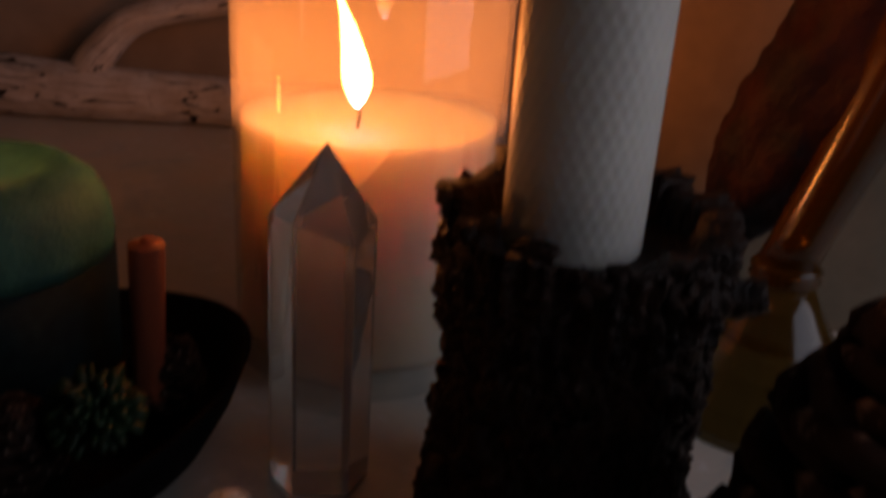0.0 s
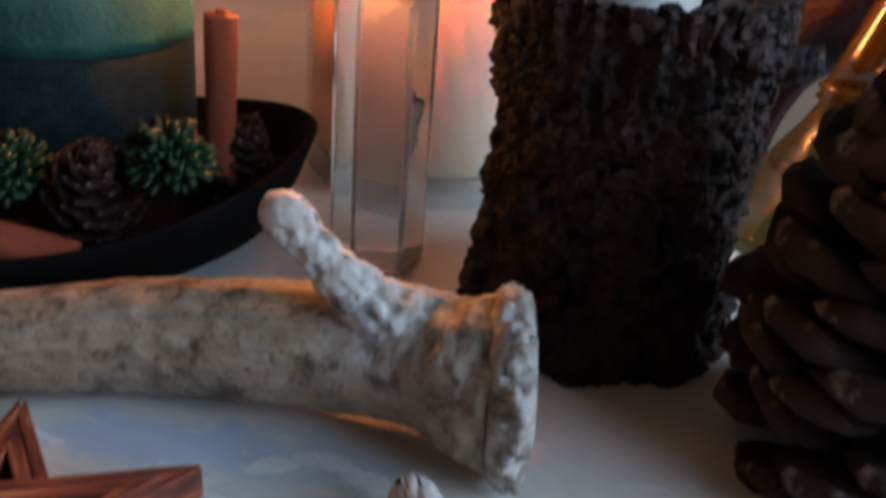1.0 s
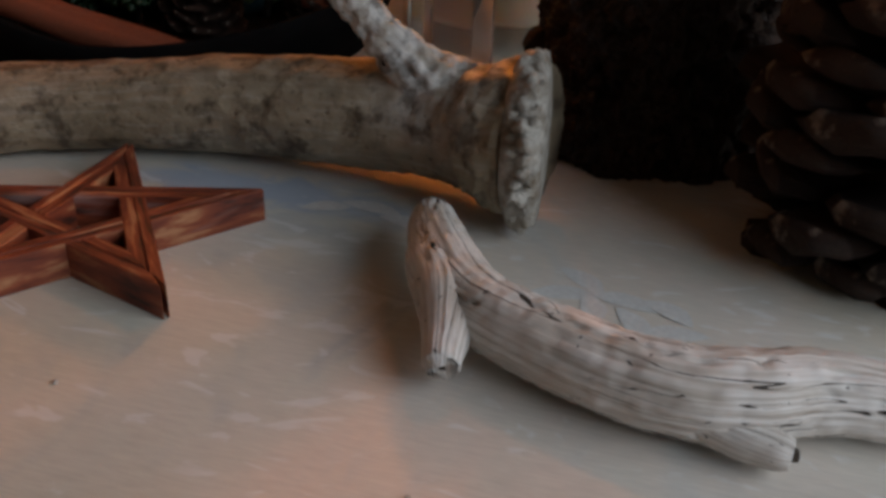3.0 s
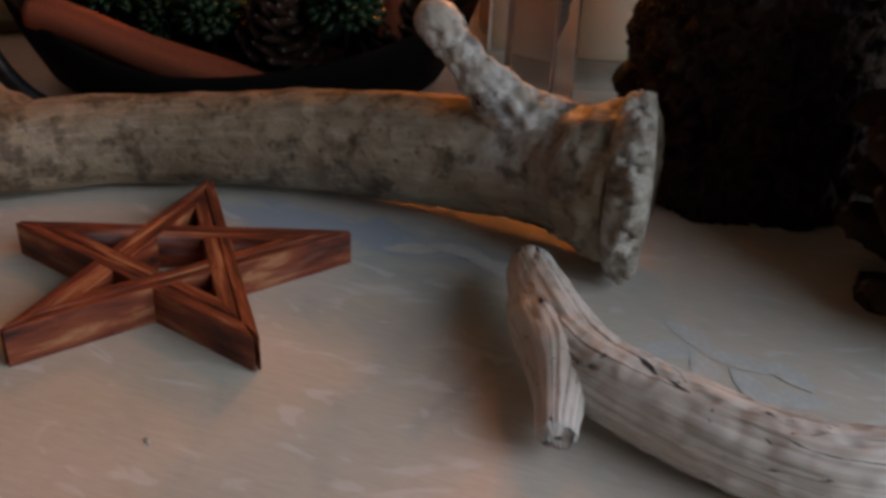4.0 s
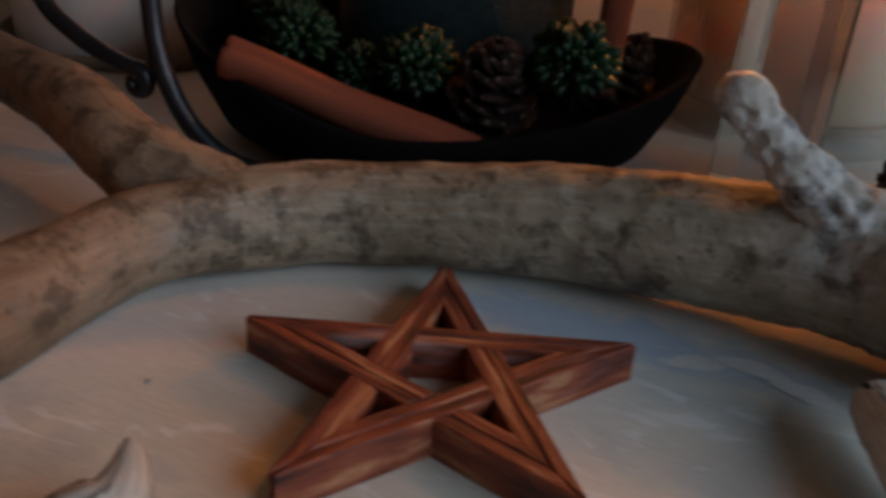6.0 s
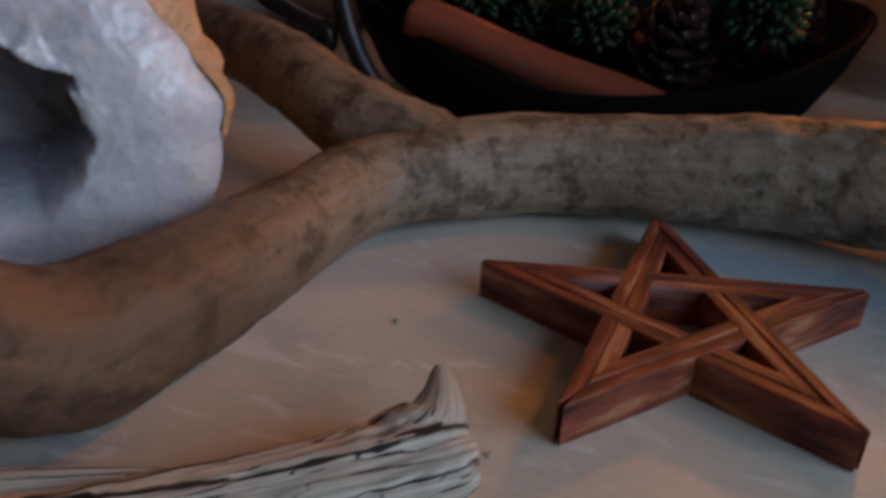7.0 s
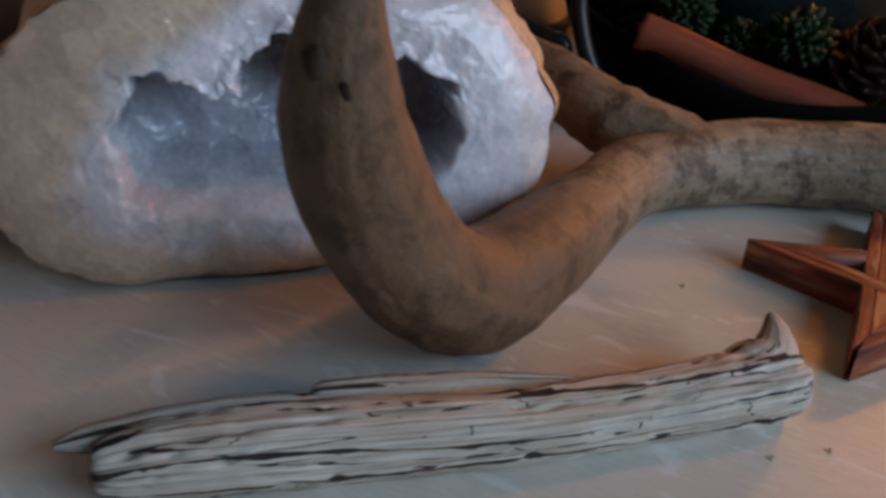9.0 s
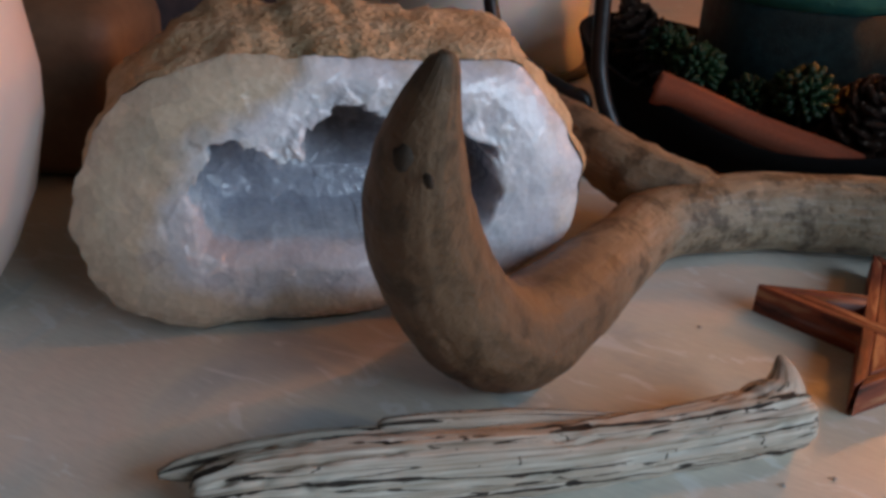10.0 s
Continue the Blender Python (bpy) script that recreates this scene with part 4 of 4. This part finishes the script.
def needle_ball(name, at, r, count, seed, label):
    t = thing(name, label, "greenery", at)
    random.seed(seed)
    bm = bmesh.new()
    for i in range(count):
        z = random.uniform(-0.5, 1)
        a = random.uniform(0, 2 * math.pi)
        d = Vector((math.sqrt(1 - min(1, z * z)) * math.cos(a), math.sqrt(1 - min(1, z * z)) * math.sin(a), z))
        s = d.cross(Vector((0.3, 0.2, 1))).normalized()
        o = d.cross(s)
        ln, w = r * random.uniform(0.72, 1.0), r * random.uniform(0.085, 0.125)
        base, midp, tip_ = d * r * 0.1, d * ln * 0.75, d * ln
        vs = [[bm.verts.new(c + (s * math.cos(q) + o * math.sin(q)) * ww) for q in (0, 2.1, 4.2)] for c, ww in ((base, w * 0.5), (midp, w * 1.25), (d * ln * 0.93, w * 1.0), (tip_, w * 0.4))]
        for p, q in zip(vs, vs[1:]):
            for k in range(3):
                bm.faces.new((p[k], p[(k + 1) % 3], q[(k + 1) % 3], q[k]))
        bm.faces.new(vs[-1])
    tagged(part("foliage", bm, LEAF, t), "", "", "", "stuff")
    part("stem", tube([(0, 0, -0.018, 0.0016), (0.001, 0, -0.008, 0.0015), (0, 0, 0.002, 0.0012)], 8, 4), SOIL, t, "thin dark stem")
    return t


for i, (p, r) in enumerate((((-0.1275, 0.272, 0.056), 0.0185), ((-0.188, 0.265, 0.046), 0.018), ((-0.242, 0.268, 0.050), 0.017), ((-0.262, 0.290, 0.052), 0.016), ((-0.213, 0.268, 0.040), 0.014))):
    needle_ball("green_sprig", p, r, 190, 20 + i, "small round green sprig with thick blunt leaves in the dish")


def scale_mesh(name, length, width, thick, materials):
    """One woody cone scale along +x, thick at the blunt outer end, with a pale tip."""
    bm = bmesh.new()
    rows_ = [(0.0, 0.35, 0.30), (0.45, 0.72, 0.45), (0.80, 1.0, 0.85), (0.95, 0.78, 1.0), (1.0, 0.30, 0.55)]
    rings_ = []
    for x, w, h in rows_:
        rings_.append([bm.verts.new((x * length, w * width * 0.5 * math.cos(q), h * thick * 0.5 * math.sin(q) + 0.10 * length * x * x)) for q in np.linspace(0, 2 * math.pi, 10, endpoint=False)])
        for v in rings_[-1]:
            v.co += noise.noise_vector(v.co * 5.0 + Vector((width * 40, 0, 0))) * 0.065
    for i, (p, q) in enumerate(zip(rings_, rings_[1:])):
        for k in range(10):
            bm.faces.new((p[k], p[(k + 1) % 10], q[(k + 1) % 10], q[k])).material_index = 1 if i == 3 else 0
    bm.faces.new(rings_[-1]).material_index = 1
    bmesh.ops.recalc_face_normals(bm, faces=bm.faces)
    return to_mesh(bm, name, materials, True)


def pine_cone(at, height, radius, count, seed, label, tilt=(0, 0, 0), joined=False):
    t = thing("pine_cone", label, "pine cone")
    t.matrix_world = pose(*at, *tilt)
    random.seed(seed)
    part("core", lathe([(0.001, 0.0), (radius * 0.35, height * 0.04), (radius * 0.45, height * 0.3), (radius * 0.3, height * 0.7), (0.001, height * 0.95)], 20), CONE, t)
    meshes = [scale_mesh("scale", 1.0, 0.82 + 0.09 * k, 0.17 + 0.04 * k, [CONE, CONE_TIP]) for k in range(3)]
    big = bmesh.new() if joined else None
    for i in range(count):
        s = (i + 0.5) / count
        a = i * 2.39996
        z = height * (0.02 + 0.95 * s)
        prof_r = radius * (math.sin(math.pi * min(1.0, 0.22 + 0.78 * s) ** 0.9) ** 0.75)
        ln = max(prof_r, radius * 0.16) * random.uniform(0.92, 1.06)
        up_ = -22 + 78 * s + random.uniform(-6, 6)
        m = pose(0, 0, z - ln * 0.25 * s, 0, 0, math.degrees(a)) @ pose(0, 0, 0, random.uniform(-8, 8), -up_ * 0.8, 0) @ Matrix.Diagonal((ln, radius * 0.85 * (0.55 + 0.45 * math.sin(math.pi * s)), radius * 0.9, 1))
        if joined:
            tmp = meshes[i % 3].copy()
            tmp.transform(m)
            big.from_mesh(tmp)
            bpy.data.meshes.remove(tmp)
        else:
            part("scale", meshes[i % 3], None, t, at=m)
    if joined:
        tagged(part("scales", big, [CONE, CONE_TIP], t), "", "", "", "stuff")
    return t


pine_cone((0.131, 0.211, 0.0), 0.158, 0.058, 130, 3, "large dark brown open pine cone standing upright")
pine_cone((-0.1650, 0.282, 0.026), 0.046, 0.019, 60, 8, "small reddish-brown pine cone in the dish", (38, 10, 20))
pine_cone((-0.132, 0.332, 0.020), 0.044, 0.018, 60, 9, "small dark brown pine cone in the dish", (10, 30, 0))
pine_cone((-0.282, 0.335, 0.028), 0.048, 0.019, 60, 10, "small brown pine cone in the dish", (-10, -25, 60))

cinnamon("cinnamon_stick", (-0.1245, 0.318, 0.032), (-0.1225, 0.320, 0.101), 0.0066, "rusty cinnamon stick standing in the dish")
cinnamon("cinnamon_stick", (-0.2520, 0.2300, 0.0485), (-0.1560, 0.2460, 0.0205), 0.0082, "thick rusty cinnamon stick lying along the dish rim")

# ---- iron stand ----
stand = thing("iron_stand", "black wrought-iron stand with curled feet beside the dish", "stand")
part("strap", tube([(-0.225, 0.232, 0.004, 0.0036), (-0.240, 0.226, 0.0060, 0.0038), (-0.2535, 0.2210, 0.0130, 0.0040), (-0.2660, 0.2195, 0.0260, 0.0040), (-0.2760, 0.2210, 0.0450, 0.0040), (-0.2808, 0.2240, 0.068, 0.0040), (-0.284, 0.228, 0.130, 0.0040), (-0.285, 0.230, 0.230, 0.0040)], 14, 8), BLACK, stand)
curl = [(-0.2875 + 0.0062 * (1 - 0.09 * k) * math.cos(2.0 - 0.62 * k), 0.2205, 0.0350 + 0.0062 * (1 - 0.09 * k) * math.sin(2.0 - 0.62 * k), 0.0034) for k in range(9, -1, -1)]
part("arm", tube(curl + [(-0.302, 0.2205, 0.0440, 0.0037), (-0.3186, 0.2222, 0.0505, 0.0038), (-0.333, 0.224, 0.0600, 0.0038), (-0.342, 0.226, 0.080, 0.0038), (-0.344, 0.230, 0.112, 0.0038), (-0.334, 0.236, 0.180, 0.0038), (-0.285, 0.230, 0.2285, 0.0038)], 14, 6), BLACK, stand)

# ---- things behind ----
white = thing("pillar_candle", "broad white pillar candle standing behind the stand", "candle", (-0.425, 0.395, 0))
part("wax", lathe([(0.001, 0.0), (0.072, 0.0), (0.075, 0.003), (0.075, 0.175), (0.071, 0.180), (0.058, 0.176), (0.001, 0.172)], 72), WHITEWAX, white)
part("plate", lathe([(0.076, 0.0), (0.083, 0.001), (0.085, 0.006), (0.083, 0.008), (0.0765, 0.004)], 64), CARD, white, "thin tan dish round the foot")

log = thing("driftwood_log", "long pale driftwood log lying along the wall", "driftwood")
part("stem", tube([(-0.62, 0.90, 0.035, 0.020), (-0.50, 0.885, 0.032, 0.030), (-0.36, 0.88, 0.028, 0.027), (-0.26, 0.885, 0.026, 0.025), (-0.16, 0.885, 0.025, 0.024), (-0.02, 0.89, 0.025, 0.023), (0.08, 0.895, 0.024, 0.012)], 40, 10, drift_shape(3.0)), DRIFT, log)
part("branch", tube([(-0.37, 0.885, 0.040, 0.020), (-0.345, 0.88, 0.075, 0.017), (-0.30, 0.875, 0.108, 0.014), (-0.20, 0.87, 0.128, 0.009), (-0.14, 0.87, 0.135, 0.003)], 28, 8, drift_shape(6.0)), DRIFT, log)

stick_holder = thing("amber_candlestick", "amber yellow glass candlestick with a flared foot", "candlestick", (0.158, 0.400, 0))
part("foot", lathe([(0.001, 0.0), (0.053, 0.0), (0.0545, 0.002), (0.051, 0.009), (0.041, 0.024), (0.030, 0.042), (0.020, 0.058), (0.0145, 0.069), (0.001, 0.0692)], 56), AMBER, stick_holder).visible_shadow = False
part("ring", lathe([(0.001, 0.0695), (0.0145, 0.0695), (0.0170, 0.0720), (0.0150, 0.0745), (0.0170, 0.0770), (0.0145, 0.0800), (0.001, 0.0800)], 56), AMBER, stick_holder).visible_shadow = False
bm = lathe([(0.001, 0.0803), (0.0140, 0.0803), (0.0138, 0.095), (0.0148, 0.120), (0.0175, 0.160), (0.023, 0.195), (0.026, 0.212), (0.024, 0.213), (0.001, 0.198)], 56)
for v in bm.verts:
    v.co.x += 0.34 * (v.co.z - 0.0803)
part("stem", bm, AMBER, stick_holder, "leaning amber stem").visible_shadow = False

pod = thing("dried_pod", "dark red-black dried pod leaning beside the amber candlestick", "dried pod")
part("husk", tube([(0.132, 0.470, 0.001, 0.010), (0.136, 0.466, 0.030, 0.008), (0.142, 0.460, 0.062, 0.010), (0.148, 0.452, 0.088, 0.020), (0.156, 0.444, 0.112, 0.030), (0.168, 0.436, 0.142, 0.035), (0.182, 0.430, 0.174, 0.037), (0.196, 0.427, 0.208, 0.036),
                   (0.208, 0.424, 0.240, 0.027), (0.217, 0.422, 0.266, 0.010), (0.219, 0.422, 0.272, 0.002)], 48, 9, lambda a, length, r, p: r * (1 + 0.07 * fbm(p, 60, 3) + 0.05 * math.sin(a * 7 + length * 30))), SHELL, pod)

box = thing("cardboard_box", "plain tan cardboard box standing behind the candlestick", "box", (0.16, 0.545, 0), rz=-4)
part("carton", box_bm([((-0.13, -0.05, 0.0), (0.13, 0.05, 0.20))], 0.002), CARD, box, "", False)
part("flap", box_bm([((-0.128, -0.052, 0.201), (0.128, 0.05, 0.204))], 0.0008), CARD, box, "", False)

# ---- left end of the table ----
vase = thing("egg_vase", "smooth pale pink egg-shaped ceramic vase", "vase", (-0.436, -0.047, 0))
part("body", lathe([(0.001, 0.0), (0.025, 0.0), (0.030, 0.003), (0.036, 0.012), (0.044, 0.025), (0.053, 0.045), (0.0590, 0.070), (0.0600, 0.085), (0.0575, 0.108), (0.050, 0.132), (0.039, 0.150), (0.030, 0.158), (0.0275, 0.164), (0.025, 0.164), (0.0245, 0.152), (0.001, 0.150)], 64), PINKWAX, vase)
pouch = thing("leather_box", "brown leather-covered box beside the geode", "box", (-0.5146, 0.0910, 0), rz=27)
part("body", box_bm([((-0.060, -0.040, 0.0), (0.050, 0.040, 0.082))], 0.014), LEATHER, pouch)
cloth = thing("dark_bag", "folded dark cloth bag behind the leather box", "bag", (-0.66, 0.25, 0))
bm = lathe([(0.001, 0.0), (0.11, 0.0), (0.125, 0.02), (0.12, 0.08), (0.085, 0.13), (0.03, 0.15), (0.001, 0.15)], 48, lambda a, z, r: r * (1 + 0.10 * noise.noise(Vector((math.cos(a) * 2, math.sin(a) * 2, z * 20)))))
part("body", bm, DARKCLOTH, cloth)

# ---- painted strokes and crumbs on the tabletop ----
for k, (x, y, turn, ln) in enumerate(((0.029, 0.1450, 14, 0.024), (0.033, 0.1550, -40, 0.020), (0.037, 0.1400, -75, 0.017), (0.050, 0.1350, -60, 0.020), (0.047, 0.1465, -10, 0.022), (0.062, 0.1330, 15, 0.022), (0.060, 0.1450, -35, 0.018),
                                      (-0.045, 0.1790, -8, 0.024), (-0.060, 0.1740, 20, 0.018), (-0.030, 0.1720, -15, 0.022))):
    bm = bmesh.new()
    top = [bm.verts.new((ln * (s - 0.5), 0.0058 * math.sin(math.pi * s) ** 0.8 + 0.0006 * noise.noise(Vector((s * 9, k, 0))), 0.0001 + 0.00004 * k)) for s in np.linspace(0, 1, 12)]
    low = [bm.verts.new((ln * (s - 0.5), -0.0022 * math.sin(math.pi * s) ** 0.8, 0.0001 + 0.00004 * k)) for s in np.linspace(0, 1, 12)]
    for i in range(11):
        bm.faces.new((low[i], low[i + 1], top[i + 1], top[i]))
    part("painted_stroke", bm, STROKE, table, "pale blue-white brush stroke", at=pose(x + 0.2, y - 0.25, 0, 0, 0, turn))
random.seed(12)
for x, y in ((-0.1480, 0.0622), (-0.1485, 0.0272), (-0.1360, 0.0379), (-0.19, 0.10), (-0.085, 0.06), (0.01, 0.05)):
    bm = bmesh.new()
    bmesh.ops.create_icosphere(bm, subdivisions=1, radius=0.0008)
    for v in bm.verts:
        v.co = Vector((v.co.x * random.uniform(0.7, 1.4), v.co.y * random.uniform(0.7, 1.3), (v.co.z + 0.0008) * 0.6))
    tagged(new("crumb", to_mesh(bm, "crumb", TINE, False)), "tiny pale wood crumb on the table", "crumb", "crumbs on the table").location = (x, y, 0)
